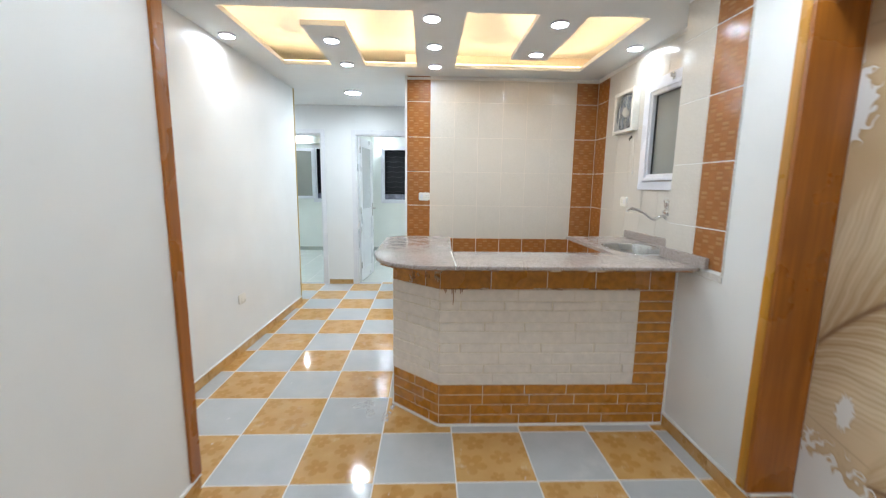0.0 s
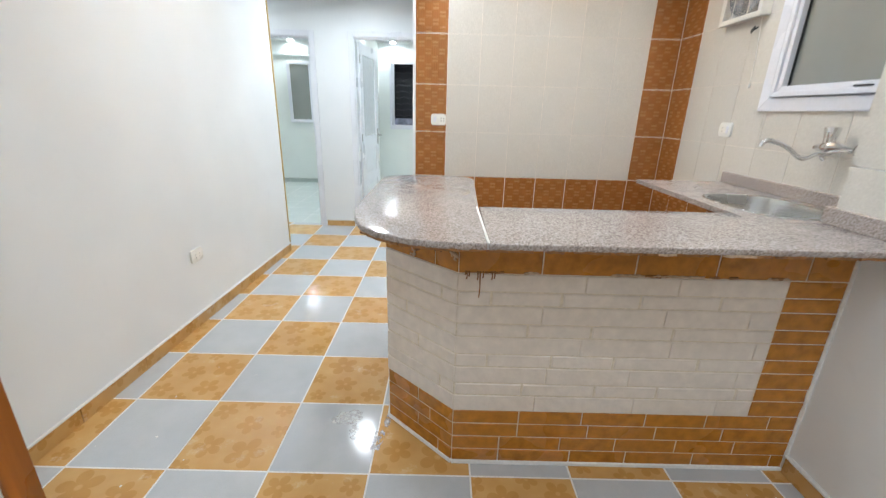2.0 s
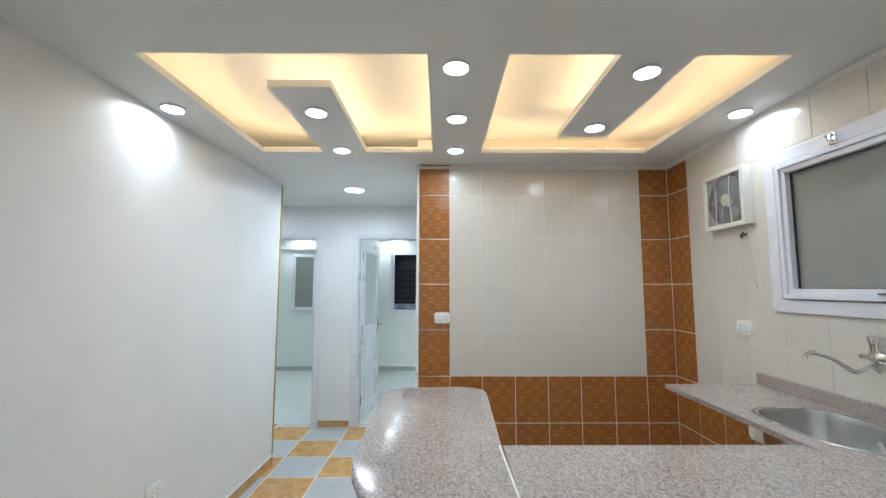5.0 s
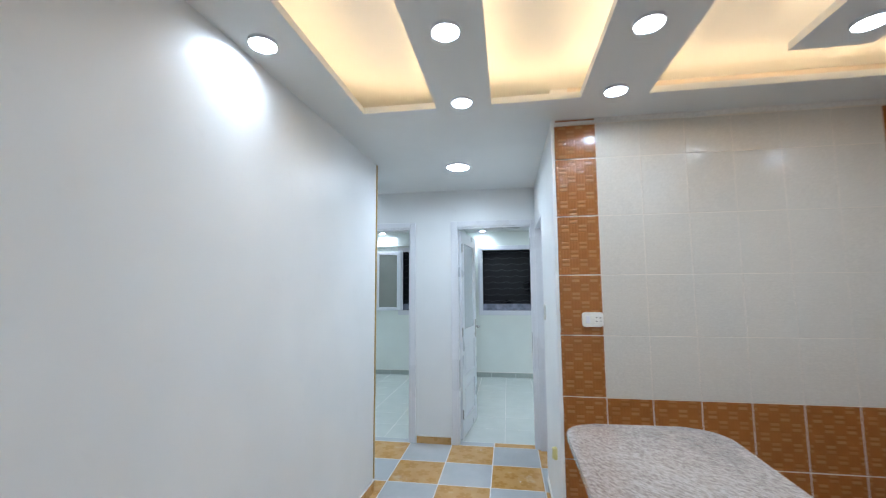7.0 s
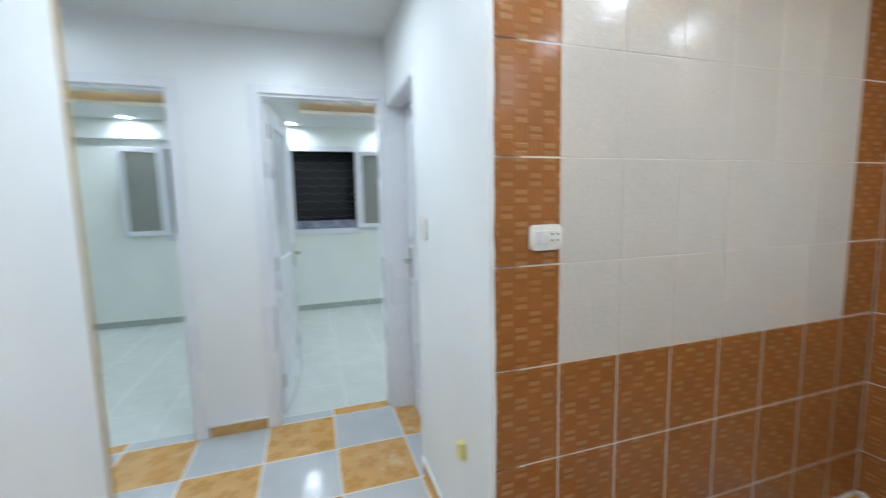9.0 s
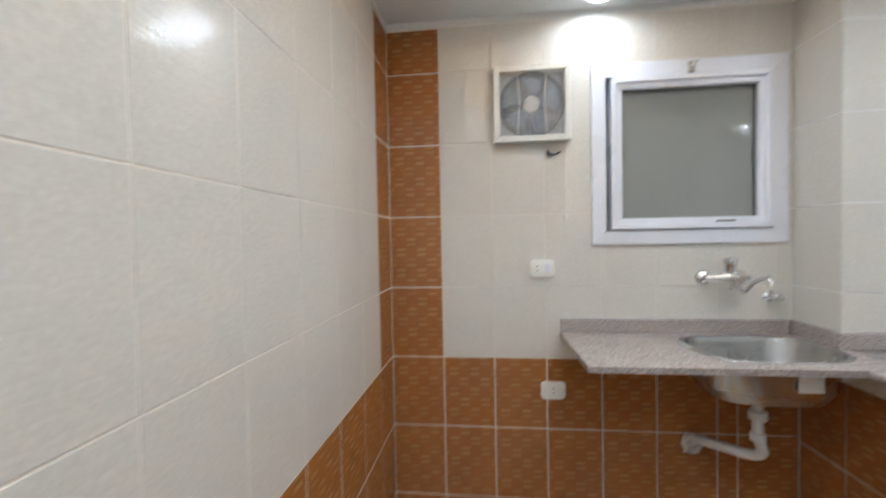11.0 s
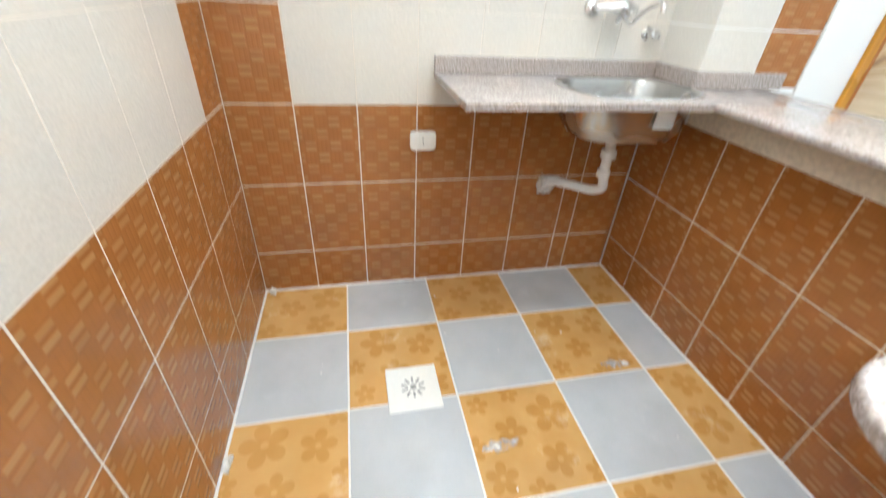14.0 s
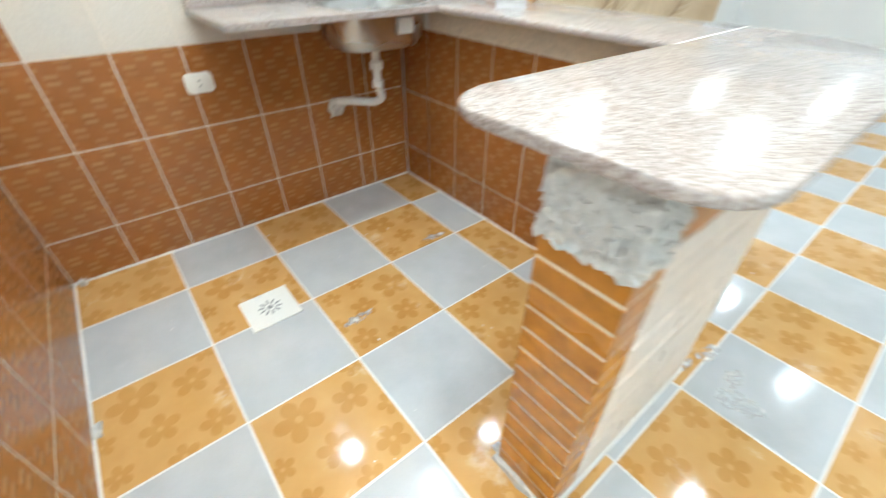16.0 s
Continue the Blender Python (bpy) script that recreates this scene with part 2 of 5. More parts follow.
WHITE = paint("white_wall_paint", (0.83, 0.845, 0.845))
GREENISH = paint("pale_green_wall_paint", (0.80, 0.835, 0.80))
CEILING = paint("white_ceiling_paint", (0.78, 0.80, 0.79), 0.6)
GROUT = surface("white_grout", (0.78, 0.76, 0.72), 0.85, grain=90, var=0.1, stain=0.12)
WALL_GROUT = surface("cream_wall_grout", (0.76, 0.69, 0.60), 0.85, grain=90, var=0.1, stain=0.12)
PLASTER = surface("rough_white_mortar", (0.66, 0.64, 0.60), 0.9, grain=60, var=0.25, bump=0.8, dist=0.01, stain=0.15)
FLOWER = flower_tile()
GREY = glazed("pale_grey_glazed_tile", (0.47, 0.485, 0.495), (0.54, 0.555, 0.565), 0.05, 0.35)
ROOM_TILE = glazed("pale_green_grey_floor_tile", (0.55, 0.58, 0.55), (0.62, 0.655, 0.62), 0.12, 0.2)
BROWN = weave_tile("brown_weave_wall_tile", (0.328, 0.122, 0.030), (0.49, 0.262, 0.11), 0.11, 0.0013, 0.049, 0.68)
BEIGE = speckled("cream_wall_tile", (0.64, 0.602, 0.54), (0.685, 0.648, 0.585), 0.10)
SKIRT = surface("ochre_skirting_tile", (0.52, 0.25, 0.055), 0.16, grain=60, var=0.15, stain=0.1)
SKIRT_GREY = surface("grey_skirting_tile", (0.44, 0.48, 0.45), 0.2, grain=60, var=0.1)
CLAD_BROWN = surface("brown_cladding_tile", (0.50, 0.20, 0.026), 0.26, grain=24, var=0.3, bump=0.25, dist=0.002, stain=0.12)
CLAD_CREAM = surface("cream_cladding_tile", (0.775, 0.695, 0.615), 0.42, grain=26, var=0.08, bump=0.8, dist=0.003, stain=0.06)
CLAD_JOINT = surface("pale_cladding_mortar", (0.74, 0.65, 0.52), 0.85, grain=60, var=0.15, bump=0.4, dist=0.003)
GRANITE = granite()
WOOD = wood("varnished_orange_wood", (0.41, 0.135, 0.018))
# the same wood with the near lamp's light put into its colour
WOOD_LIT = wood("lamplit_varnished_wood", (0.60, 0.27, 0.028))
WOOD_LIT_FLAT = wood("lamplit_varnished_wood_lying", (0.60, 0.27, 0.028), 1)
GOLD = surface("gold_corner_trim", (0.50, 0.33, 0.10), 0.35, 0.3, grain=50, var=0.15)
PVC = surface("white_plastic_profile", (0.74, 0.75, 0.80), 0.3, grain=80, var=0.03, bump=0.03, stain=0.05)
DOOR_WHITE = surface("white_door_lacquer", (0.79, 0.80, 0.83), 0.3, grain=60, var=0.03, bump=0.04, stain=0.05)
PLASTIC = surface("ivory_white_plastic", (0.80, 0.79, 0.74), 0.3, grain=80, var=0.03, bump=0.0)
DARK = surface("dark_slot", (0.03, 0.03, 0.03), 0.6, bump=0.0)
STEEL = surface("brushed_stainless_steel", (0.55, 0.55, 0.54), 0.26, 1.0, grain=120, var=0.08, bump=0.04)
CHROME = surface("chrome", (0.78, 0.78, 0.78), 0.09, 1.0, grain=60, var=0.04, bump=0.0)
LENS = emitter("lit_lamp_lens", LAMP_COLOUR, LAMP)
LENS_HALL = emitter("lit_passage_lens", LAMP_COLOUR, LAMP * 1.4)
LENS_ROOM = emitter("lit_room_lens", LAMP_COLOUR, LAMP * 1.7)
LENS_FRONT = emitter("lit_front_lens", LAMP_COLOUR, LAMP * 1.65)
LED = emitter("lit_warm_strip", STRIP_COLOUR, STRIP)


# ---- mesh helpers ----
def box(bm, x0, x1, y0, y1, z0, z1):
    v = [bm.verts.new((x, y, z)) for z in (z0, z1) for y in (y0, y1) for x in (x0, x1)]
    for f in ((0, 2, 3, 1), (4, 5, 7, 6), (0, 1, 5, 4), (2, 6, 7, 3), (0, 4, 6, 2), (1, 3, 7, 5)):
        bm.faces.new([v[i] for i in f])
    return v


def boxes(*rows):
    bm = bmesh.new()
    for r in rows:
        box(bm, *r)
    return bm


def bevelled(bm, width=0.003, segments=2):
    bmesh.ops.bevel(bm, geom=bm.edges[:], offset=width, segments=segments, profile=0.5, affect="EDGES", clamp_overlap=True)
    return bm


def smooth(me, angle=40):
    me.polygons.foreach_set("use_smooth", [True] * len(me.polygons))
    me.set_sharp_from_angle(angle=radians(angle))
    return me


def mesh_of(name, bm, material, rounded=False):
    me = bpy.data.meshes.new(name)
    bm.normal_update()
    bm.to_mesh(me)
    bm.free()
    me.materials.append(material)
    if rounded:
        smooth(me)
    return me


def part(name, bm, material, parent=None, label="", rounded=False):
    ob = new(name, mesh_of(name, bm, material, rounded))
    ob.parent = parent
    return tagged(ob, label)


def thing(name, label, category, group="", x=0, y=0, z=0, turn=0):
    ob = new(name)
    ob.matrix_world = pose(x, y, z, 0, 0, turn)
    ob.empty_display_size = 0.05
    return tagged(ob, label, category, group)


def setting(name, bm, material, label):
    return tagged(part(name, bm, material), label, "", "", "structure")


def ring(bm, r, z, n, cx=0.0, cy=0.0):
    return [bm.verts.new((cx + r * math.cos(2 * math.pi * i / n), cy + r * math.sin(2 * math.pi * i / n), z)) for i in range(n)]


def lathe(profile, n=24, cap=True, bm=None):
    """A turned shape round z from (radius, height) pairs."""
    bm = bm or bmesh.new()
    rings = [ring(bm, r, z, n) for r, z in profile]
    for a, b in zip(rings, rings[1:]):
        for i in range(n):
            bm.faces.new((a[i], a[(i + 1) % n], b[(i + 1) % n], b[i]))
    if cap:
        bm.faces.new(rings[0][::-1])
        bm.faces.new(rings[-1])
    return bm


def tube(points, radius, n=10, bm=None):
    """A round bar along points."""
    bm = bm or bmesh.new()
    pts = [Vector(p) for p in points]
    rings = []
    for i, p in enumerate(pts):
        d = (pts[min(i + 1, len(pts) - 1)] - pts[max(i - 1, 0)]).normalized()
        a = d.orthogonal().normalized() if not rings else (side - d * side.dot(d)).normalized()
        side = a
        b = d.cross(a)
        r = radius[i] if isinstance(radius, (list, tuple)) else radius
        rings.append([bm.verts.new(p + r * (math.cos(2 * math.pi * j / n) * a + math.sin(2 * math.pi * j / n) * b)) for j in range(n)])
    for s, e in zip(rings, rings[1:]):
        for j in range(n):
            bm.faces.new((s[j], s[(j + 1) % n], e[(j + 1) % n], e[j]))
    bm.faces.new(rings[0][::-1])
    bm.faces.new(rings[-1])
    return bm


def curve(points, steps=6):
    """A smooth line through points."""
    p = [Vector(q) for q in points]
    p = [2 * p[0] - p[1]] + p + [2 * p[-1] - p[-2]]
    out = []
    for a, b, c, d in zip(p, p[1:], p[2:], p[3:]):
        for i in range(steps):
            t = i / steps
            out.append(0.5 * (2 * b + (c - a) * t + (2 * a - 5 * b + 4 * c - d) * t * t + (3 * b - a - 3 * c + d) * t ** 3))
    return out + [p[-2]]


def extrude_outline(points, z0, z1, bm=None):
    bm = bm or bmesh.new()
    lo = [bm.verts.new((x, y, z0)) for x, y in points]
    hi = [bm.verts.new((x, y, z1)) for x, y in points]
    bm.faces.new(lo[::-1])
    bm.faces.new(hi)
    for i in range(len(points)):
        j = (i + 1) % len(points)
        bm.faces.new((lo[i], lo[j], hi[j], hi[i]))
    return bm


def arc(cx, cy, r, a0, a1, n=8):
    return [(cx + r * math.cos(radians(a0 + (a1 - a0) * i / n)), cy + r * math.sin(radians(a0 + (a1 - a0) * i / n))) for i in range(n + 1)]


TILE_MESHES = {}


def tile_mesh(w, h, depth, material, chamfer=0.001):
    """A thin slab centred on its own origin, its face towards +z at 0, with eased edges."""
    key = (round(w, 3), round(h, 3), round(depth, 4), material.name, chamfer)
    if key not in TILE_MESHES:
        bm = bmesh.new()
        a, b, c = w / 2, h / 2, chamfer
        sets = []
        for x, y, z in ((a, b, -depth), (a, b, -c), (a - c, b - c, 0)):
            sets.append([bm.verts.new(p) for p in ((-x, -y, z), (x, -y, z), (x, y, z), (-x, y, z))])
        for s, e in zip(sets, sets[1:]):
            for i in range(4):
                bm.faces.new((s[i], s[(i + 1) % 4], e[(i + 1) % 4], e[i]))
        bm.faces.new(sets[-1])
        TILE_MESHES[key] = mesh_of("tile", bm, material)
    return TILE_MESHES[key]


def facing(n, p):
    """The pose of a piece at p whose face looks along the level direction n."""
    n = Vector((n[0], n[1], 0)).normalized()
    u = Vector((0, 0, 1)).cross(n)
    m = Matrix((u, Vector((0, 0, 1)), n)).transposed().to_4x4()
    m.translation = p
    return m


def piece(name, me, m, parent):
    ob = new(name, me)
    ob.parent = parent
    ob.matrix_local = m
    return ob


# ---- walls, floors, ceilings ----
T = 0.12
X_LEFT_S = -1.552     # where the left wall starts; it leans in towards X_LEFT


def left_x(y):
    return X_LEFT_S + (X_LEFT - X_LEFT_S) * (y - Y_JOG) / (Y_LEFT_END - Y_JOG)


wall_left = setting("wall_left", extrude_outline([(X_LEFT_S - T, Y_JOG - T), (left_x(Y_JOG - T), Y_JOG - T), (X_LEFT, Y_LEFT_END), (X_LEFT - T, Y_LEFT_END)], 0, VOID), WHITE, "plain white painted plaster wall beside the passage")
wall_near = setting("wall_near", boxes((X_NEAR - T, X_NEAR, Y_REAR, Y_JOG, 0, VOID), (X_LEFT_S + 0.001, X_NEAR - T, Y_JOG - T, Y_JOG, 0, VOID)), WHITE,
                    "plain white painted wall of the front room")
wall_rear = setting("wall_rear", boxes((X_NEAR - T, X_ART + T, Y_REAR - T, Y_REAR, 0, VOID)), WHITE, "plain white painted rear wall")
wall_art = setting("wall_art", boxes((X_ART, X_ART + T, Y_REAR, Y_ART, 0, VOID), (X_PIL, X_ART, Y_REAR, Y_ART, 2.27, VOID)), WHITE, "white wall recess under a bulkhead")
wall_pillar = setting("wall_pillar", boxes((X_PIL + 0.0015, X_ART + T, Y_ART, 2.36, 0, 0.968), (X_PIL + 0.0015, X_ART + T, Y_ART, Y_PIL - 0.0015, 0.968, VOID)), WHITE, "white painted wall pier beside the counter")
wall_window = setting("wall_window", boxes((X_WIN + 0.0015, X_WIN + 0.2, Y_PIL - 0.0015, 2.46, 0, VOID), (X_WIN + 0.0015, X_WIN + 0.2, 3.175, Y_BACK + 0.2, 0, VOID),
                                           (X_WIN + 0.0015, X_WIN + 0.2, 2.46, 3.175, 0, 1.45), (X_WIN + 0.0015, X_WIN + 0.2, 2.46, 3.175, 2.165, VOID)), WALL_GROUT,
                      "kitchen wall with grout between cream and brown tiles")
wall_back = setting("wall_back", boxes((X_HALL + 0.1, X_WIN + 0.006, Y_BACK + 0.0007, Y_BACK + 0.1, 0, VOID)), WALL_GROUT, "kitchen back wall with grout between cream and brown tiles")
wall_hall = setting("wall_hall", boxes((X_HALL, X_HALL + 0.1, Y_BACK + 0.006, 5.03, 0, VOID), (X_HALL, X_HALL + 0.1, 5.03, Y_END, 2.07, VOID),
                                       (X_HALL + 0.1, X_HALL + 0.3, Y_BACK + 0.1, 5.03, 0, VOID), (X_HALL + 0.1, X_HALL + 0.3, 5.03, Y_END, 2.07, VOID),
                                       (X_HALL + 0.26, X_HALL + 0.3, 5.03, Y_END, 0, 2.07)), WHITE, "white painted passage wall")
D1, D2 = (-2.22, -1.405), (-0.945, -0.20)
wall_end = setting("wall_end", boxes((-3.0, D1[0], Y_END, Y_ROOM, 0, VOID), (D1[1], D2[0], Y_END, Y_ROOM, 0, VOID), (D2[1], 2.0, Y_END, Y_ROOM, 0, VOID),
                                     (D1[0], D1[1], Y_END, Y_ROOM, 2.10, VOID), (D2[0], D2[1], Y_END, Y_ROOM, 2.10, VOID)), WHITE, "white painted wall with two doorways")
wall_passage = setting("wall_passage", boxes((-2.62, -2.5, Y_LEFT_END - T, Y_END, 0, VOID), (-2.5, X_LEFT - T, Y_LEFT_END - T, Y_LEFT_END, 0, VOID)), WHITE, "white painted wall closing the side passage")
W2, W1, WZ = (-0.90, -0.02), (-2.33, -1.45), (1.07, 2.18)
wall_far = setting("wall_far", boxes((-4.2, W1[0], Y_FAR, Y_FAR + 0.15, 0, VOID), (W1[1], W2[0], Y_FAR, Y_FAR + 0.15, 0, VOID), (W2[1], 2.0, Y_FAR, Y_FAR + 0.15, 0, VOID),
                                     *[(a, b, Y_FAR, Y_FAR + 0.15, 0, WZ[0]) for a, b in (W1, W2)], *[(a, b, Y_FAR, Y_FAR + 0.15, WZ[1], VOID) for a, b in (W1, W2)]),
                   GREENISH, "pale green-white bedroom wall with window openings")
wall_between = setting("wall_between", boxes((-1.25, -1.15, Y_ROOM, Y_FAR, 0, VOID)), GREENISH, "pale green-white wall between the two rooms")
wall_room_east = setting("wall_room_east", boxes((1.9, 2.0, Y_ROOM, Y_FAR, 0, VOID)), GREENISH, "pale green-white room wall")
wall_room_west = setting("wall_room_west", boxes((-4.2, -4.1, Y_ROOM, Y_FAR, 0, VOID)), GREENISH, "pale green-white room wall")

floor = setting("floor", boxes((-3.0, 2.1, Y_REAR - T, Y_ROOM, -0.12, -0.0008)), GROUT, "ochre flower-print and pale grey tiles laid as a chequerboard")
floor_rooms = setting("floor_rooms", boxes((-4.2, 2.0, Y_ROOM, Y_FAR + 0.15, -0.12, -0.0008)), GROUT, "pale green-grey glazed floor tiles")


def pierced(xs, ys, solid, z0, z1):
    """A slab over the cells of a grid that solid() keeps."""
    bm, seen = bmesh.new(), {}

    def vert(i, j, z):
        if (i, j, z) not in seen:
            seen[i, j, z] = bm.verts.new((xs[i], ys[j], z))
        return seen[i, j, z]
    keep = {(i, j) for i in range(len(xs) - 1) for j in range(len(ys) - 1) if solid((xs[i] + xs[i + 1]) / 2, (ys[j] + ys[j + 1]) / 2)}
    for i, j in keep:
        bm.faces.new((vert(i, j, z0), vert(i, j + 1, z0), vert(i + 1, j + 1, z0), vert(i + 1, j, z0)))
        bm.faces.new((vert(i, j, z1), vert(i + 1, j, z1), vert(i + 1, j + 1, z1), vert(i, j + 1, z1)))
        for di, dj, a, b in ((-1, 0, (0, 0), (0, 1)), (1, 0, (1, 1), (1, 0)), (0, -1, (1, 0), (0, 0)), (0, 1, (0, 1), (1, 1))):
            if (i + di, j + dj) not in keep:
                p, q = (i + a[0], j + a[1]), (i + b[0], j + b[1])
                bm.faces.new((vert(*p, z0), vert(*p, z1), vert(*q, z1), vert(*q, z0)))
    return bm


def inside(x, y, r):
    return r[0] < x < r[1] and r[2] < y < r[3]


# recesses: openings in the lowered ceiling, and the tongues left standing in them
RECESS = [(-1.23, -0.05, 2.69, 3.89), (0.285, 1.435, 2.69, 3.895)]
TONGUE = [(-0.812, -0.512, 2.965, 3.89), (0.738, 1.045, 2.69, 3.598)]
ROOM_RECESS = [(-0.72, 1.2, 6.6, 8.05), (-3.4, -1.45, 6.6, 8.05)]
xs = sorted({-4.2, 2.1, *[v for r in RECESS + TONGUE + ROOM_RECESS for v in r[:2]]})
ys = sorted({Y_REAR - T, Y_FAR + 0.15, *[v for r in RECESS + TONGUE + ROOM_RECESS for v in r[2:]]})


def lowered(x, y):
    if any(inside(x, y, r) for r in TONGUE):
        return True
    return not any(inside(x, y, r) for r in RECESS + ROOM_RECESS)


ceiling = setting("ceiling", pierced(xs, ys, lowered, CEIL, CEIL + 0.035), CEILING, "white lowered plasterboard ceiling with lit recesses")
ceiling_upper = setting("ceiling_upper", boxes((-4.2, 2.1, Y_REAR - T, Y_FAR + 0.15, VOID, VOID + 0.12)), CEILING, "white upper ceiling above the recesses")


def strips(name, rects, label):
    bm = boxes(*[(a, b, c, d, CEIL + 0.036, CEIL + 0.046) for a, b, c, d in rects])
    ob = tagged(part(name, bm, LED), label, "light strip")
    return ob


def frame_rects(r, off=0.03, w=0.012):
    x0, x1, y0, y1 = r[0] - off, r[1] + off, r[2] - off, r[3] + off
    return [(x0 - w, x0, y0, y1), (x1, x1 + w, y0, y1), (x0, x1, y0 - w, y0), (x0, x1, y1, y1 + w)]


for r, g in zip(RECESS, TONGUE):
    strips("light_strip", frame_rects(r), "lit warm LED strip hidden in a ceiling recess")
    m = (g[0] + g[1]) / 2
    strips("light_strip", [(m - 0.11, m - 0.098, g[2] + 0.04, g[3] - 0.02), (m + 0.098, m + 0.11, g[2] + 0.04, g[3] - 0.02)], "lit warm LED strip hidden on a ceiling tongue")
for r in ROOM_RECESS:
    strips("light_strip", frame_rects(r, 0.09), "lit warm LED strip hidden in a room ceiling")


def downlight(size, lens=LENS):
    """A flush LED disc: a low rim with a shaded inner lip and a frosted lens bulging just past it."""
    lamp = thing("ceiling_light", "round recessed white LED downlight, lit, in the ceiling", "light", "ceiling downlights")
    part("rim", lathe([(size * 0.86, 0.0), (size * 0.86, -0.012), (size * 0.9, -0.0155), (size * 0.97, -0.014), (size, -0.008), (size, 0.0)], 28, False), PVC, lamp, "white plastic rim", True)
    part("lens", lathe([(size * 0.85, -0.004), (size * 0.7, -0.0075), (size * 0.5, -0.0095), (size * 0.2, -0.011), (0.002, -0.0112)], 28), lens, lamp, "glowing frosted lens", True)
    return lamp


LAMPS = [(-0.66, 3.225), (-0.665, 3.825), (0.07, 2.775), (0.095, 3.30), (0.107, 3.825), (0.897, 2.805), (0.906, 3.424), (-1.394, 3.186), (1.605, 3.215), (0.95, 2.125), (-2.0, 5.3)]
# after the first, unseen lamps at assumed places that light the front room
FRONT = [(1.285, 1.43), (-0.5, 1.25), (0.3, 0.5), (-0.66, -0.7), (1.1, -0.7), (0.3, -1.6)]
# mostly unseen lamps, added on a grid to brighten the two rooms
ROOM = [(x, y) for x in (-3.7, -2.6, -1.4, -0.85, 0.35, 1.5) for y in (6.25, 8.62)] + [(-3.7, 7.4), (-1.37, 7.4), (-0.8, 7.4), (1.5, 7.4)]
for spots, lens in ((LAMPS, LENS), (FRONT, LENS_FRONT), (ROOM, LENS_ROOM)):
    lamp = downlight(0.0585, lens)
    lamp.matrix_world = pose(*spots[0], CEIL)
    for x, y in spots[1:]:
        copy_thing(lamp, pose(x, y, CEIL))
hall_lamp = downlight(0.1, LENS_HALL)
hall_lamp.matrix_world = pose(-0.82, 4.957, CEIL)
tagged(hall_lamp, "large round LED downlight, lit, in the passage ceiling")

# ---- counter ----
TOP, SLAB = 1.011, 0.022
CX0, CX1, CY0, CY1 = -0.16, 1.488, 2.25, 3.245       # outer faces of the base
CH_A, CH_B = Vector((0.125, CY0)), Vector((CX0, 2.51))  # the cut corner
IN_X, IN_Y = 0.022, 2.363                             # inner faces
IN_A, IN_B = 0.27, 2.59                              # where the inner cut corner starts and ends
counter_base = thing("counter_base", "tiled masonry counter base clad in brown and cream brick tiles", "counter")
core = [(CX1, IN_Y - 0.002), (CX1, CY0 + 0.002), (CH_A.x + 0.001, CY0 + 0.002), (CX0 + 0.002, CH_B.y + 0.001), (CX0 + 0.002, CY1 - 0.003), (IN_X - 0.002, CY1 - 0.003), (IN_X - 0.002, IN_B), (IN_A, IN_Y - 0.002)]
part("core", extrude_outline(core[::-1], 0.0, TOP - SLAB), CLAD_JOINT, counter_base, "pale mortar core")
# white mortar bead along the foot
bead = [(CX1, CY0), (CH_A.x, CY0), (CH_B.x, CH_B.y), (CX0, CY1)]
for (ax, ay), (bx, by) in zip(bead, bead[1:]):
    part("mortar_bead", tube([(ax, ay, 0.003), (bx, by, 0.003)], 0.011, 8), GROUT, counter_base, "white mortar bead at the foot", True)
rng = random.Random(4)


def cladding(a, b, brown_from, brown_foot=True):
    """Brick-shaped tiles on the face from a to b; brown ones at the foot, the head and past brown_from."""
    a, b = Vector(a), Vector(b)
    d = (b - a)
    length = d.length
    d.normalize()
    n = Vector((d.y, -d.x))
    z, row = 0.006, 0
    heights = [0.0635] * 4 + [0.071, 0.057, 0.070, 0.058, 0.071, 0.056, 0.070, 0.057, 0.066]
    while z < TOP - SLAB - 0.02:
        foot = brown_foot and z < 0.245
        head = z > 0.81
        h = heights[min(row, 12)] if not head else TOP - SLAB - z - 0.03
        s = 0.0
        stop = [length] if (foot or head) else [brown_from, length] if brown_from < length else [length]
        for i, end in enumerate(stop):
            brown = foot or head or i == 1
            first = True
            while s < end - 0.01:
                w = rng.choice((0.12, 0.19, 0.26, 0.31)) if first else rng.uniform(0.22, 0.32)
                if not brown and h > 0.065:
                    w = rng.uniform(0.3, 0.46)
                if i == 1:
                    w = 0.26
                if head:
                    w = rng.uniform(0.27, 0.33)
                w = min(w, end - s)
                if end - s - w < 0.05:
                    w = end - s
                first = False
                gap = 0.005 if brown else 0.003 if h > 0.065 else 0.008
                p = a + d * (s + w / 2) + n * (0.0005 + rng.uniform(0, 0.001 if brown else 0.003))
                me = tile_mesh(round(w - gap, 3), h - gap, 0.012, CLAD_BROWN if brown else CLAD_CREAM, 0.002 if brown else 0.002 if h > 0.065 else 0.0038)
                piece("brick_tile", me, facing((n.x, n.y), (p.x, p.y, z + h / 2)), counter_base)
                s += w
        z += h if not head else 1
        row += 1


cladding((CH_A.x, CY0), (CX1, CY0), 1.28 - CH_A.x)
cladding((CH_B.x, CH_B.y), (CH_A.x, CH_A.y), 9)
cladding((CX0, CY1 - 0.11), (CX0, CH_B.y), 9, brown_foot=False)
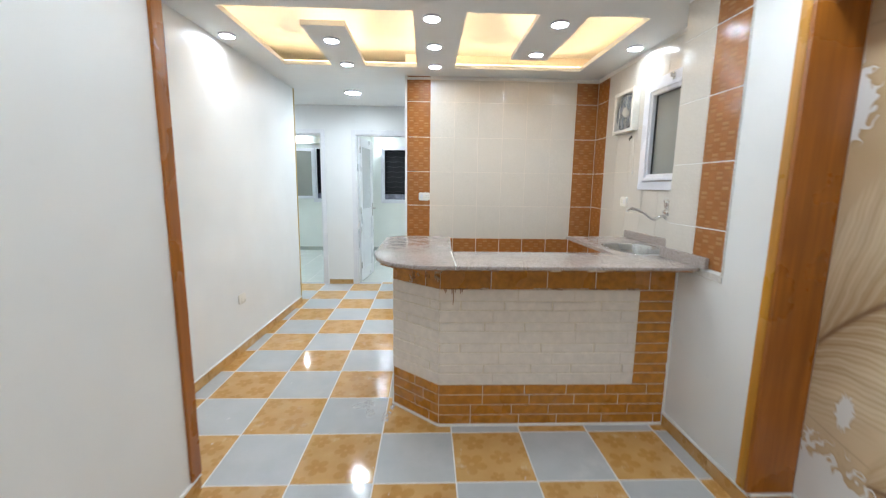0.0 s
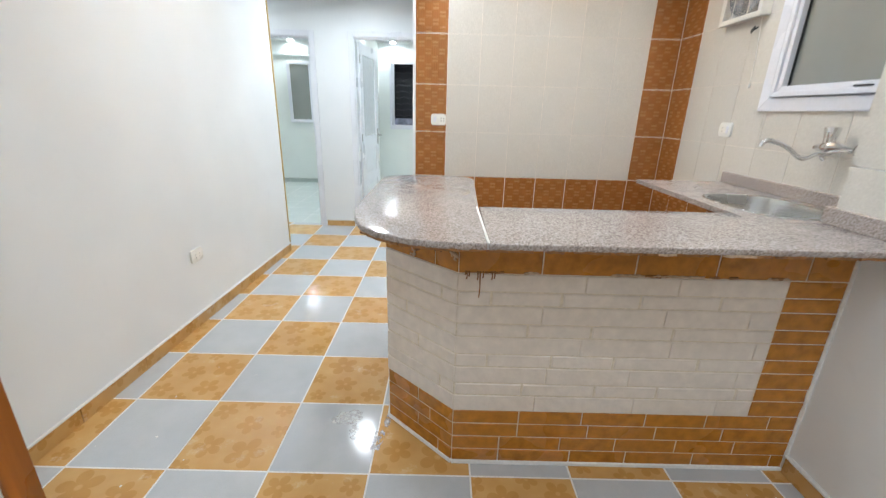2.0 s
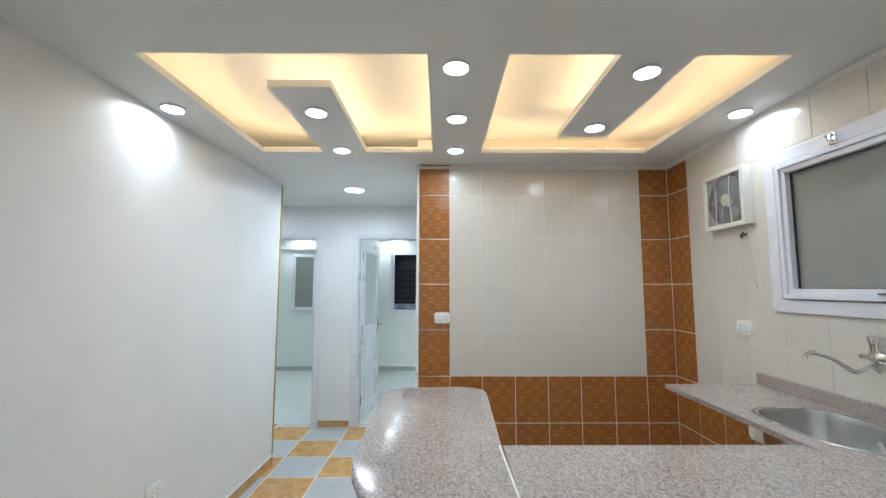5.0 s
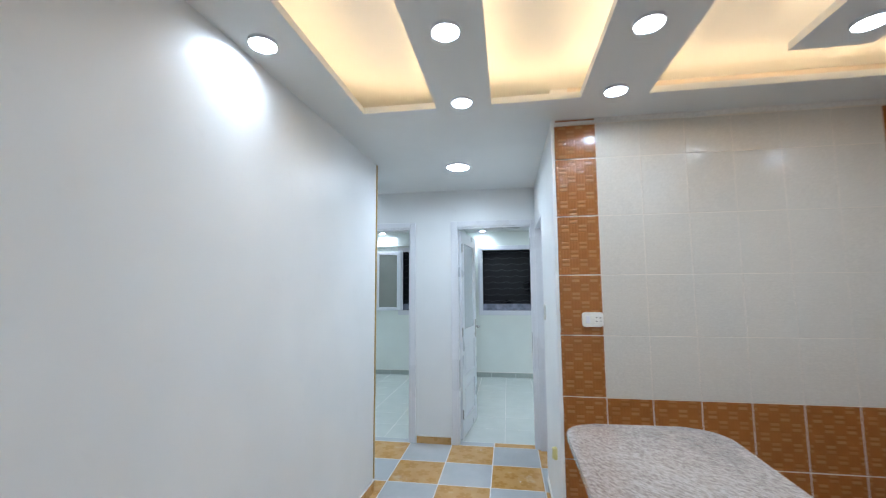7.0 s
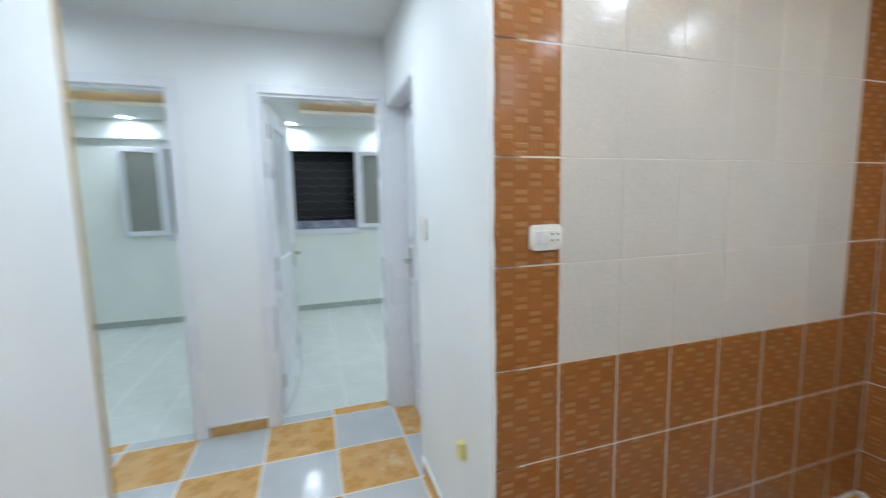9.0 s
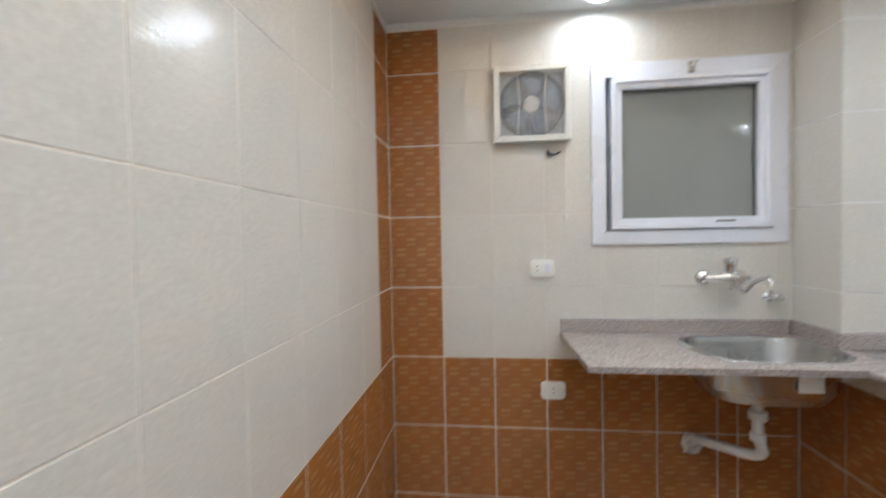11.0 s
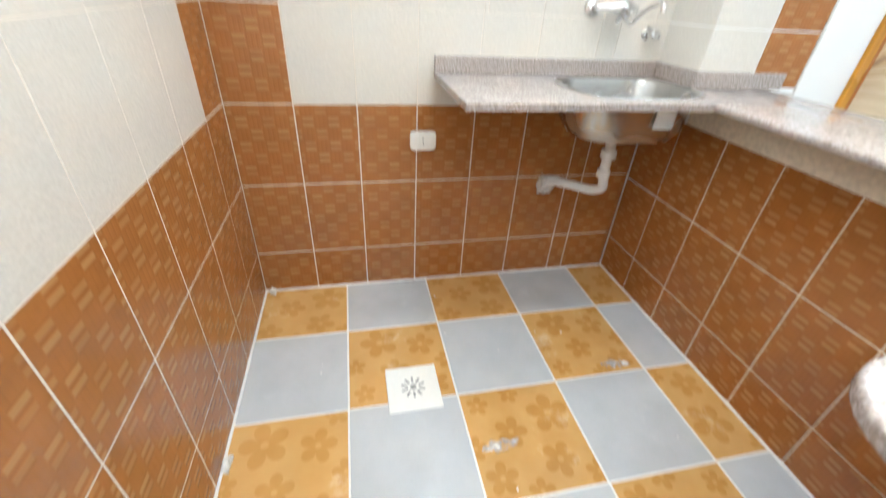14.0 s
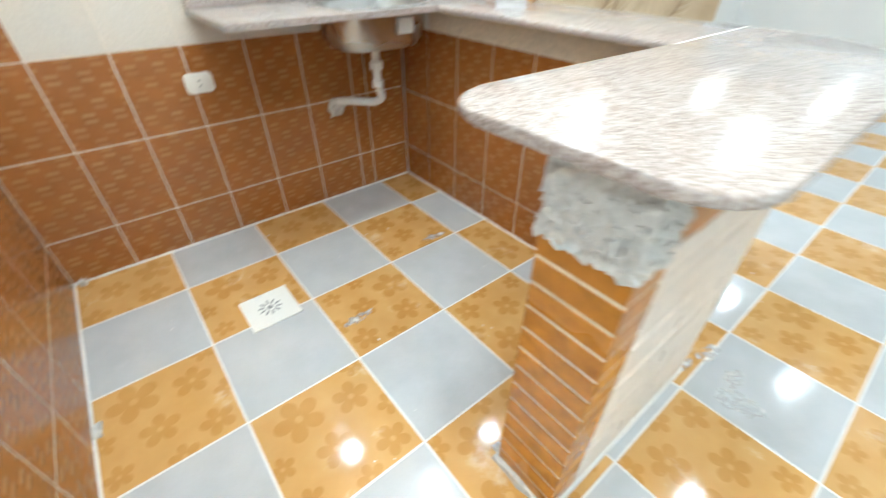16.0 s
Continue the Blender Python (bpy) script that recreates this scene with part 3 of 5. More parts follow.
for i in range(13):
    me = tile_mesh(IN_X - CX0, 0.0545, 0.010, CLAD_BROWN, 0.002)
    piece("brick_tile", me, facing((0, 1), ((CX0 + IN_X) / 2, CY1, 0.035 + i * 0.0635)), counter_base)
    me = tile_mesh(0.108, 0.0545, 0.010, CLAD_BROWN, 0.002)
    piece("brick_tile", me, facing((-1, 0), (CX0, CY1 - 0.056, 0.035 + i * 0.0635)), counter_base)


def rough_lump(x0, x1, y0, y1, z0, z1, seed, amount=0.012, cuts=9, scale=26):
    """Uneven mortar smeared over a box."""
    bm = bmesh.new()
    box(bm, x0, x1, y0, y1, z0, z1)
    bmesh.ops.subdivide_edges(bm, edges=bm.edges[:], cuts=cuts, use_grid_fill=True)
    for v in bm.verts:
        q = v.co * scale + Vector((seed, 0, 0))
        v.co += amount * Vector((noise.noise(q), noise.noise(q + Vector((9, 0, 0))), 1.4 * noise.noise(q + Vector((0, 9, 0)))))
    return bm


part("mortar_patch", rough_lump(CX0 - 0.004, IN_X + 0.004, CY1 - 0.1, CY1 + 0.006, 0.815, TOP - SLAB - 0.003, 1.0, 0.013, 34, 60), PLASTER, counter_base, "rough white mortar under the slab", True)
for x0, x1 in ((0.14, 0.26), (0.33, 0.52), (0.60, 0.71), (0.86, 1.12), (1.2, 1.34)):
    part("mortar_smear", rough_lump(x0, x1, CY0 - 0.005, CY0 + 0.003, TOP - SLAB - 0.016, TOP - SLAB - 0.001, x0 * 7, 0.007), PLASTER, counter_base, "dried mortar smear under the slab", True)
part("mortar_patch", rough_lump(CX0 - 0.006, IN_X + 0.01, CY1 - 0.02, CY1 + 0.012, 0.0, 0.025, 5.0, 0.008), PLASTER, counter_base, "rough mortar at the foot", True)
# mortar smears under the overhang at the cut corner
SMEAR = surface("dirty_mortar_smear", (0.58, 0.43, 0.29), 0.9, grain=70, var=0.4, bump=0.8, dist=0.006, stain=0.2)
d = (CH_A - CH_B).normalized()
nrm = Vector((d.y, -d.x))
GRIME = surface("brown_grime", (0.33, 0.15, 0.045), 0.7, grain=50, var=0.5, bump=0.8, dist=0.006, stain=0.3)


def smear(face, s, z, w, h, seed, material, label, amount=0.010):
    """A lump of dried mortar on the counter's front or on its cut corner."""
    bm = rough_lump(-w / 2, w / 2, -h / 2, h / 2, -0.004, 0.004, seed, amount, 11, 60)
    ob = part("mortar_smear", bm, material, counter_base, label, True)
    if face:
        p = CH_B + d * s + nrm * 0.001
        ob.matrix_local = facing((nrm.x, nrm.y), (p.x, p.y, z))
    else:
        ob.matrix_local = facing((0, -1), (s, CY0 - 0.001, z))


under = TOP - SLAB
s = CH_A.x + 0.03
while s < CX1 - 0.04:
    w = rng.uniform(0.05, 0.13)
    smear(0, s + w / 2 - 0.02, under - 0.016, w, 0.03, s * 9, rng.choice((GRIME, GRIME, SMEAR)), "dirty mortar under the slab", 0.008)
    s += w * 0.9
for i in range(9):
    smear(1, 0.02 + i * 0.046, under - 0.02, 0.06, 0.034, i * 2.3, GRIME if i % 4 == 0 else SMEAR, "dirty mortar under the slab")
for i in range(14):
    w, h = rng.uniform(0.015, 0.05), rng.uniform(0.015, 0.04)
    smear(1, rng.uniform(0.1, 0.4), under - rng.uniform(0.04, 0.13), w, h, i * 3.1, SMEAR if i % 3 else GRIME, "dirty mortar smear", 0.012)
# brown drips below the head course
for i in range(9):
    u, z0, drop = rng.choice((CH_A.x + rng.uniform(0.0, 0.14), CH_A.x + rng.uniform(0.0, 0.05))), 0.846, rng.uniform(0.012, 0.035)
    if i == 4:
        u, drop = CH_A.x + 0.075, 0.10
    part("drip", tube([(u, CY0 - 0.0015, z0), (u + 0.002, CY0 - 0.002, z0 - drop * 0.6), (u, CY0 - 0.002, z0 - drop)], [0.003, 0.0022, 0.0028], 6), GRIME, counter_base, "brown dried drip", True)
for i in range(12):
    w = rng.uniform(0.03, 0.12)
    smear(0, rng.uniform(0.16, 1.25), 0.843, w, 0.007, i * 1.7 + 40, GRIME if i % 2 else SMEAR, "thin grime along the joint", 0.005)


def slab(name, outline, parent, label=""):
    bm = extrude_outline(outline, TOP - SLAB, TOP)
    bmesh.ops.bevel(bm, geom=[e for e in bm.edges if abs(e.verts[0].co.z - e.verts[1].co.z) < 1e-5], offset=0.006, segments=3, profile=0.5, affect="EDGES", clamp_overlap=True)
    return part(name, bm, GRANITE, parent, label, True)


worktop = thing("granite_worktop", "polished pink-grey granite worktop on the counter", "worktop")
FY, IY = 2.048, 2.53
left = [(-0.268, 2.60), (-0.262, 2.42), (-0.24, 2.31), (-0.20, 2.21), (-0.14, 2.14), (-0.06, 2.086), (0.03, 2.057), (0.12, FY), (0.196, FY), (0.206, IY)] + arc(0.125, 3.205, 0.108, 0, 90, 7) + arc(-0.157, 3.195, 0.108, 90, 180, 7)
slab("slab", left, worktop, "granite slab with a rounded end")
slab("slab", [(0.2, FY), (X_PIL, 2.06), (X_PIL, Y_PIL), (1.215, Y_PIL), (1.215, IY), (0.21, IY)], worktop)
part("joint", boxes((0.1965, 0.2035, FY + 0.004, IY - 0.004, TOP - 0.02, TOP + 0.0006)), GROUT, worktop, "white mortar joint")
# dirty mortar squeezed out along the slab's lower lip
lip = [(-0.20, 2.215), (-0.14, 2.145), (-0.06, 2.091), (0.03, 2.062), (0.12, FY + 0.005), (1.45, 2.064)]
for (ax, ay), (bx, by) in zip(lip, lip[1:]):
    run = math.hypot(bx - ax, by - ay)
    s = 0.0
    while s < run - 0.015:
        w = min(rng.uniform(0.03, 0.11), run - s)
        q = (s + w / 2) / run
        bm = rough_lump(-w / 2, w / 2, -0.005, 0.006, -0.004, 0.003, s * 7 + ax * 11, 0.003, 7, 90)
        ob = part("mortar_smear", bm, rng.choice((GRIME, GRIME, SMEAR)), worktop, "dirty mortar under the slab edge", True)
        ob.matrix_local = pose(ax + (bx - ax) * q, ay + (by - ay) * q, TOP - SLAB - 0.001, 0, 0, math.degrees(math.atan2(by - ay, bx - ax)))
        s += w * rng.uniform(0.9, 1.6)
# sink slab with an oval cut out for the bowl
SX, SY, SA, SB = 1.475, 2.69, 0.175, 0.235


def oval(k, n=40):
    out = []
    for i in range(n):
        a = 2 * math.pi * i / n
        c, s = math.cos(a), math.sin(a)
        r = (abs(c) ** 3.2 + abs(s) ** 3.2) ** (-1 / 3.2)
        out.append((SX + SA * k * r * c, SY + SB * k * r * s))
    return out


def on_rect(p, x0, x1, y0, y1):
    dx, dy = p[0] - SX, p[1] - SY
    f = min([(x1 - SX) / dx if dx > 1e-9 else (x0 - SX) / dx if dx < -1e-9 else 1e9, (y1 - SY) / dy if dy > 1e-9 else (y0 - SY) / dy if dy < -1e-9 else 1e9])
    return (SX + dx * f, SY + dy * f)


bm = bmesh.new()
hole = oval(1.0)
rect = [on_rect(p, 1.217, X_WIN, Y_PIL + 0.002, 3.375) for p in hole]
for cx, cy in ((1.217, Y_PIL + 0.002), (X_WIN, Y_PIL + 0.002), (X_WIN, 3.375), (1.217, 3.375)):
    k = min(range(len(rect)), key=lambda i: (rect[i][0] - cx) ** 2 + (rect[i][1] - cy) ** 2)
    rect[k] = (cx, cy)
loops = [[bm.verts.new((x, y, z)) for x, y in pts] for pts, z in ((hole, TOP - SLAB), (rect, TOP - SLAB), (rect, TOP), (hole, TOP))]
for s, e in zip(loops, loops[1:] + loops[:1]):
    for i in range(40):
        j = (i + 1) % 40
        bm.faces.new((s[i], e[i], e[j], s[j]))
bmesh.ops.recalc_face_normals(bm, faces=bm.faces[:])
part("slab", bm, GRANITE, worktop, "granite slab with a sink cut-out")
splash = thing("granite_splashback", "low pink-grey granite upstand along the kitchen wall", "splashback")
part("strip", bevelled(boxes((X_WIN - 0.022, X_WIN - 0.001, Y_PIL + 0.024, 3.375, TOP, TOP + 0.06))), GRANITE, splash)
part("strip", bevelled(boxes((X_PIL - 0.0, X_WIN - 0.001, Y_PIL + 0.001, Y_PIL + 0.022, TOP, TOP + 0.06))), GRANITE, splash)
part("strip", bevelled(boxes((X_PIL - 0.022, X_PIL - 0.001, 2.0, Y_PIL + 0.022, TOP, TOP + 0.06))), GRANITE, splash)

# sink
sink = thing("sink", "stainless steel oval sink bowl set into the granite worktop", "sink")
bm = bmesh.new()
levels = [(1.10, TOP + 0.002), (1.06, TOP + 0.004), (1.0, TOP + 0.001), (0.97, TOP - 0.02), (0.93, TOP - 0.12), (0.80, TOP - 0.165), (0.5, TOP - 0.175), (0.12, TOP - 0.178)]
rings = [[bm.verts.new((x, y, z)) for x, y in oval(k)] for k, z in levels]
for s, e in zip(rings, rings[1:]):
    for i in range(40):
        j = (i + 1) % 40
        bm.faces.new((s[i], s[j], e[j], e[i]))
bm.faces.new(rings[-1])
bmesh.ops.recalc_face_normals(bm, faces=bm.faces[:])
bowl = part("bowl", bm, STEEL, sink, "", True)
solid = bowl.modifiers.new("thickness", "SOLIDIFY")
solid.thickness, solid.offset = 0.002, -1
b2 = lathe([(0.042, 0.0), (0.04, 0.004), (0.03, 0.002), (0.004, 0.001)], 20)
ob = part("drain", b2, CHROME, bowl, "chrome drain", True)
ob.location = (SX, SY, TOP - 0.1775)
PIPE = surface("grey_white_plastic_pipe", (0.72, 0.71, 0.68), 0.4, grain=40, var=0.08)
trap = tube(curve([(SX, SY, TOP - 0.18), (SX, SY, 0.70), (SX + 0.005, SY - 0.012, 0.64), (SX + 0.025, SY - 0.03, 0.595), (SX + 0.06, SY - 0.005, 0.57), (SX + 0.10, SY + 0.06, 0.575), (SX + 0.14, SY + 0.11, 0.575), (X_WIN - 0.06, SY + 0.115, 0.56), (X_WIN - 0.02, SY + 0.12, 0.53)], 6), 0.02, 12)
trap_pipe = part("trap_pipe", trap, PIPE, sink, "pale plastic waste pipe", True)
ob = part("pipe_nut", lathe([(0.024, 0.0), (0.031, 0.004), (0.031, 0.035), (0.024, 0.04)], 16), PIPE, trap_pipe, "white plastic nut", True)
ob.location = (SX, SY, 0.735)
ob = part("pipe_nut", lathe([(0.022, 0.0), (0.027, 0.003), (0.027, 0.03), (0.022, 0.033)], 16), PIPE, trap_pipe, "white plastic nut", True)
ob.location = (SX, SY, 0.655)
part("wall_seal", rough_lump(X_WIN - 0.045, X_WIN - 0.001, SY + 0.09, SY + 0.155, 0.48, 0.56, 8.0, 0.022), PLASTER, trap_pipe, "lump of mortar round the pipe", True)
part("sticker", boxes((SX - SA * 0.99 - 0.0028, SX - SA * 0.99 - 0.001, SY - 0.10, SY - 0.02, TOP - 0.105, TOP - 0.045)), PLASTIC, bowl, "white paper sticker")

# mixer tap on the wall
tap = thing("mixer_tap", "chrome wall-mounted sink mixer with a low swivel spout", "tap")
for y in (2.735, 2.59):
    fl = part("flange", lathe([(0.034, 0.0), (0.034, 0.004), (0.026, 0.014), (0.013, 0.02), (0.013, 0.05)], 20), CHROME, tap, "", True)
    fl.matrix_local = facing((-1, 0), (X_WIN - 0.001, y, 1.26))
tap_body = part("body", tube(curve([(X_WIN - 0.052, 2.745, 1.262), (X_WIN - 0.068, 2.70, 1.266), (X_WIN - 0.075, 2.655, 1.268), (X_WIN - 0.068, 2.61, 1.266), (X_WIN - 0.052, 2.575, 1.262)], 4),
                             [0.012, 0.012, 0.013, 0.014, 0.016, 0.019, 0.023, 0.026, 0.028, 0.027, 0.024, 0.020, 0.016, 0.014, 0.013, 0.012, 0.012], 14), CHROME, tap, "", True)
kn = part("lever", lathe([(0.020, 0.0), (0.021, 0.012), (0.023, 0.03), (0.028, 0.055), (0.027, 0.062), (0.006, 0.065)], 18), CHROME, tap_body, "chrome lever cap", True)
kn.location = (X_WIN - 0.078, 2.662, 1.285)
part("spout", tube(curve([(X_WIN - 0.078, 2.662, 1.217), (X_WIN - 0.11, 2.661, 1.238), (X_WIN - 0.17, 2.663, 1.217), (X_WIN - 0.24, 2.667, 1.262), (X_WIN - 0.30, 2.671, 1.284), (X_WIN - 0.325, 2.673, 1.287), (X_WIN - 0.342, 2.675, 1.278), (X_WIN - 0.346, 2.675, 1.262)], 5), 0.0085, 10), CHROME, tap_body, "slim curved spout", True)
tap.location = (0, 0.024, -0.004)
valve = thing("angle_valve", "chrome angle valve on the tiled wall", "valve")
v1 = part("flange", lathe([(0.026, 0.0), (0.026, 0.004), (0.012, 0.012), (0.012, 0.04), (0.018, 0.043), (0.018, 0.058), (0.004, 0.06)], 18), CHROME, valve, "", True)
v1.matrix_local = facing((-1, 0), (X_WIN - 0.001, 2.425, 1.195))
part("spindle", tube([(X_WIN - 0.03, 2.425, 1.195), (X_WIN - 0.03, 2.40, 1.19), (X_WIN - 0.03, 2.385, 1.188)], [0.008, 0.007, 0.011], 10), CHROME, valve, "", True)
valve.location = (0, 0.063, -0.022)

# ---- kitchen window ----
window_1 = new("window_1")
tagged(window_1, "white plastic-framed frosted kitchen window, closed", "window", "", "structure")


def frame_bm(u0, u1, z0, z1, w, d0, d1, to):
    """Four mitred-looking bars; to() lays (u, depth, z) into the world."""
    bm = bmesh.new()
    o, i = [(u0, z0), (u1, z0), (u1, z1), (u0, z1)], [(u0 + w, z0 + w), (u1 - w, z0 + w), (u1 - w, z1 - w), (u0 + w, z1 - w)]
    for k in range(4):
        j = (k + 1) % 4
        q = [o[k], o[j], i[j], i[k]]
        lo, hi = [bm.verts.new(to(u, d0, z)) for u, z in q], [bm.verts.new(to(u, d1, z)) for u, z in q]
        bm.faces.new(lo)
        bm.faces.new(hi[::-1])
        for a in range(4):
            b = (a + 1) % 4
            bm.faces.new((lo[a], hi[a], hi[b], lo[b]))
    bmesh.ops.recalc_face_normals(bm, faces=bm.faces[:])
    return bm


def on_window_wall(u, d, z):
    return (X_WIN - d, u, z)


part("outer_frame", bevelled(frame_bm(2.418, 3.232, 1.407, 2.212, 0.062, -0.02, 0.016, on_window_wall), 0.002, 1), PVC, window_1)
part("sash_frame", bevelled(frame_bm(2.486, 3.150, 1.474, 2.145, 0.024, -0.05, 0.030, on_window_wall), 0.002, 1), PVC, window_1)
part("sash_bead", bevelled(frame_bm(2.509, 3.127, 1.497, 2.122, 0.026, -0.05, 0.018, on_window_wall), 0.002, 1), PVC, window_1)
m_glass, t_glass, b_glass = node_mat("frosted_grey_glass")
kk = Net(t_glass)
gv = kk.place()
kk.put(b_glass.inputs["Base Color"], kk.mix(kk.noise(gv, 3.0, 3), (0.26, 0.265, 0.245, 1), (0.32, 0.325, 0.30, 1)))
b_glass.inputs["Roughness"].default_value = 0.02
b_glass.inputs["Transmission Weight"].default_value = 0.1
kk.bump(kk.noise(gv, 110.0, 1, 0.5), 0.45, 0.00033, b_glass)
part("pane", boxes((X_WIN + 0.02, X_WIN + 0.026, 2.53, 3.106, 1.518, 2.101)), m_glass, window_1, "frosted grey glass")
part("gasket", frame_bm(2.528, 3.108, 1.516, 2.103, 0.008, -0.02, -0.008, on_window_wall), DARK, window_1, "black rubber seal")
la = part("latch", bevelled(boxes((-0.012, 0.012, -0.022, 0.022, 0.0, 0.014), (-0.006, 0.006, -0.008, 0.02, 0.012, 0.034), (-0.022, 0.022, 0.014, 0.022, 0.014, 0.028)), 0.002, 1), CHROME, window_1, "metal latch")
la.matrix_local = facing((-1, 0), (X_WIN - 0.030, 2.82, 2.166))
part("stay", boxes((X_WIN - 0.032, X_WIN - 0.018, 2.64, 2.71, 1.501, 1.507)), DARK, window_1, "dark window stay")
wall_shaft = setting("wall_shaft", boxes((X_WIN + 0.5, X_WIN + 0.55, 1.9, 3.7, 1.0, VOID)), WHITE, "dim wall outside the kitchen window")

# ---- extractor fan ----
fan = thing("extractor_fan", "white square kitchen extractor fan with a grille, dusty", "fan")
FCY, FCZ, FH = 3.496, 2.046, 0.166
FAN_WHITE = surface("aged_white_plastic", (0.72, 0.70, 0.64), 0.35, grain=50, var=0.06)
FAN_SHROUD = surface("grey_white_shroud", (0.42, 0.43, 0.45), 0.4, grain=50, var=0.1)
FAN_GREY = surface("dusty_blue_grey_plastic", (0.07, 0.085, 0.12), 0.45, grain=50, var=0.2)


def on_fan(u, d, z):
    return (X_WIN - d, FCY + u, FCZ + z)


part("housing", bevelled(frame_bm(-FH, FH, -FH, FH, 0.018, 0.0, 0.048, on_fan), 0.004, 2), FAN_WHITE, fan)
part("front_frame", bevelled(frame_bm(-FH - 0.004, FH + 0.004, -FH - 0.004, FH + 0.004, 0.028, 0.048, 0.058, on_fan), 0.003, 2), FAN_WHITE, fan)
part("backing", boxes((X_WIN - 0.012, X_WIN - 0.008, FCY - FH + 0.02, FCY + FH - 0.02, FCZ - FH + 0.02, FCZ + FH - 0.02)), FAN_SHROUD, fan, "grey shroud")
# flat disc coloured dark for the inside of the duct
dk = part("shutter", lathe([(0.139, 0.0), (0.139, 0.001)], 40), FAN_GREY, fan, "dark disc for the dark inside of the duct")
dk.matrix_local = facing((-1, 0), (X_WIN - 0.0125, FCY, FCZ))
ring_bm = lathe([(0.146, 0.012), (0.146, 0.040), (0.139, 0.040), (0.139, 0.012)], 40, False)
rg = part("duct_ring", ring_bm, FAN_GREY, fan, "", True)
rg.matrix_local = facing((-1, 0), (X_WIN, FCY, FCZ))
BLADE = surface("blue_grey_fan_blade", (0.15, 0.20, 0.29), 0.4, grain=50, var=0.12)
for i in range(5):
    bm = bmesh.new()
    rows = []
    for k in range(6):
        r = 0.03 + 0.102 * k / 5
        a0 = 0.25 * k / 5
        rows.append([bm.verts.new((r * math.cos(a0 + s * 0.5), r * math.sin(a0 + s * 0.5), 0.018 + s * 0.012)) for s in (-1, -0.3, 0.4, 1)])
    for p, q in zip(rows, rows[1:]):
        for j in range(3):
            bm.faces.new((p[j], q[j], q[j + 1], p[j + 1]))
    bl = part("blade", bm, BLADE, fan, "", True)
    bl.matrix_local = facing((-1, 0), (X_WIN - 0.006, FCY, FCZ)) @ pose(0, 0, 0, 0, 0, 72 * i)
    so = bl.modifiers.new("thickness", "SOLIDIFY")
    so.thickness = 0.002
hb = part("hub", lathe([(0.036, 0.012), (0.036, 0.040), (0.03, 0.045), (0.004, 0.047)], 24), FAN_WHITE, fan, "", True)
hb.matrix_local = facing((-1, 0), (X_WIN, FCY, FCZ))
for i in range(28):
    z = FCZ - 0.143 + i * 0.0104
    part("grille_bar", boxes((X_WIN - 0.0515, X_WIN - 0.049, FCY - 0.147, FCY + 0.147, z, z + 0.0024)), FAN_WHITE, fan)
for u in (-0.062, 0.062):
    part("grille_rib", tube(curve([(X_WIN - 0.0555, FCY + u * 1.05, FCZ - 0.146), (X_WIN - 0.0565, FCY + u * 0.9, FCZ), (X_WIN - 0.0555, FCY + u * 1.05, FCZ + 0.146)], 5), 0.0022, 6), FAN_WHITE, fan)
cord = part("cord", tube([(X_WIN - 0.03, FCY - 0.15, FCZ - FH), (X_WIN - 0.012, FCY - 0.15, FCZ - FH - 0.2), (X_WIN - 0.01, FCY - 0.15, FCZ - FH - 0.33)], 0.0016, 6), PLASTIC, fan, "thin white pull cord")
part("cord_bead", bevelled(boxes((X_WIN - 0.015, X_WIN - 0.005, FCY - 0.155, FCY - 0.145, FCZ - FH - 0.352, FCZ - FH - 0.33)), 0.002, 1), PLASTIC, cord, "white cord end")
wire = thing("loose_wire", "short black loose wire poking out of the tiles", "wire")
part("strand", tube(curve([(X_WIN + 0.002, FCY - 0.075, FCZ - FH - 0.04), (X_WIN - 0.02, FCY - 0.08, FCZ - FH - 0.055), (X_WIN - 0.026, FCY - 0.10, FCZ - FH - 0.062), (X_WIN - 0.02, FCY - 0.125, FCZ - FH - 0.05)], 5), 0.0042, 8), DARK, wire, "", True)
part("strand", tube(curve([(X_WIN + 0.002, FCY - 0.072, FCZ - FH - 0.035), (X_WIN - 0.016, FCY - 0.072, FCZ - FH - 0.06), (X_WIN - 0.022, FCY - 0.088, FCZ - FH - 0.072)], 5), 0.004, 8), DARK, wire, "", True)


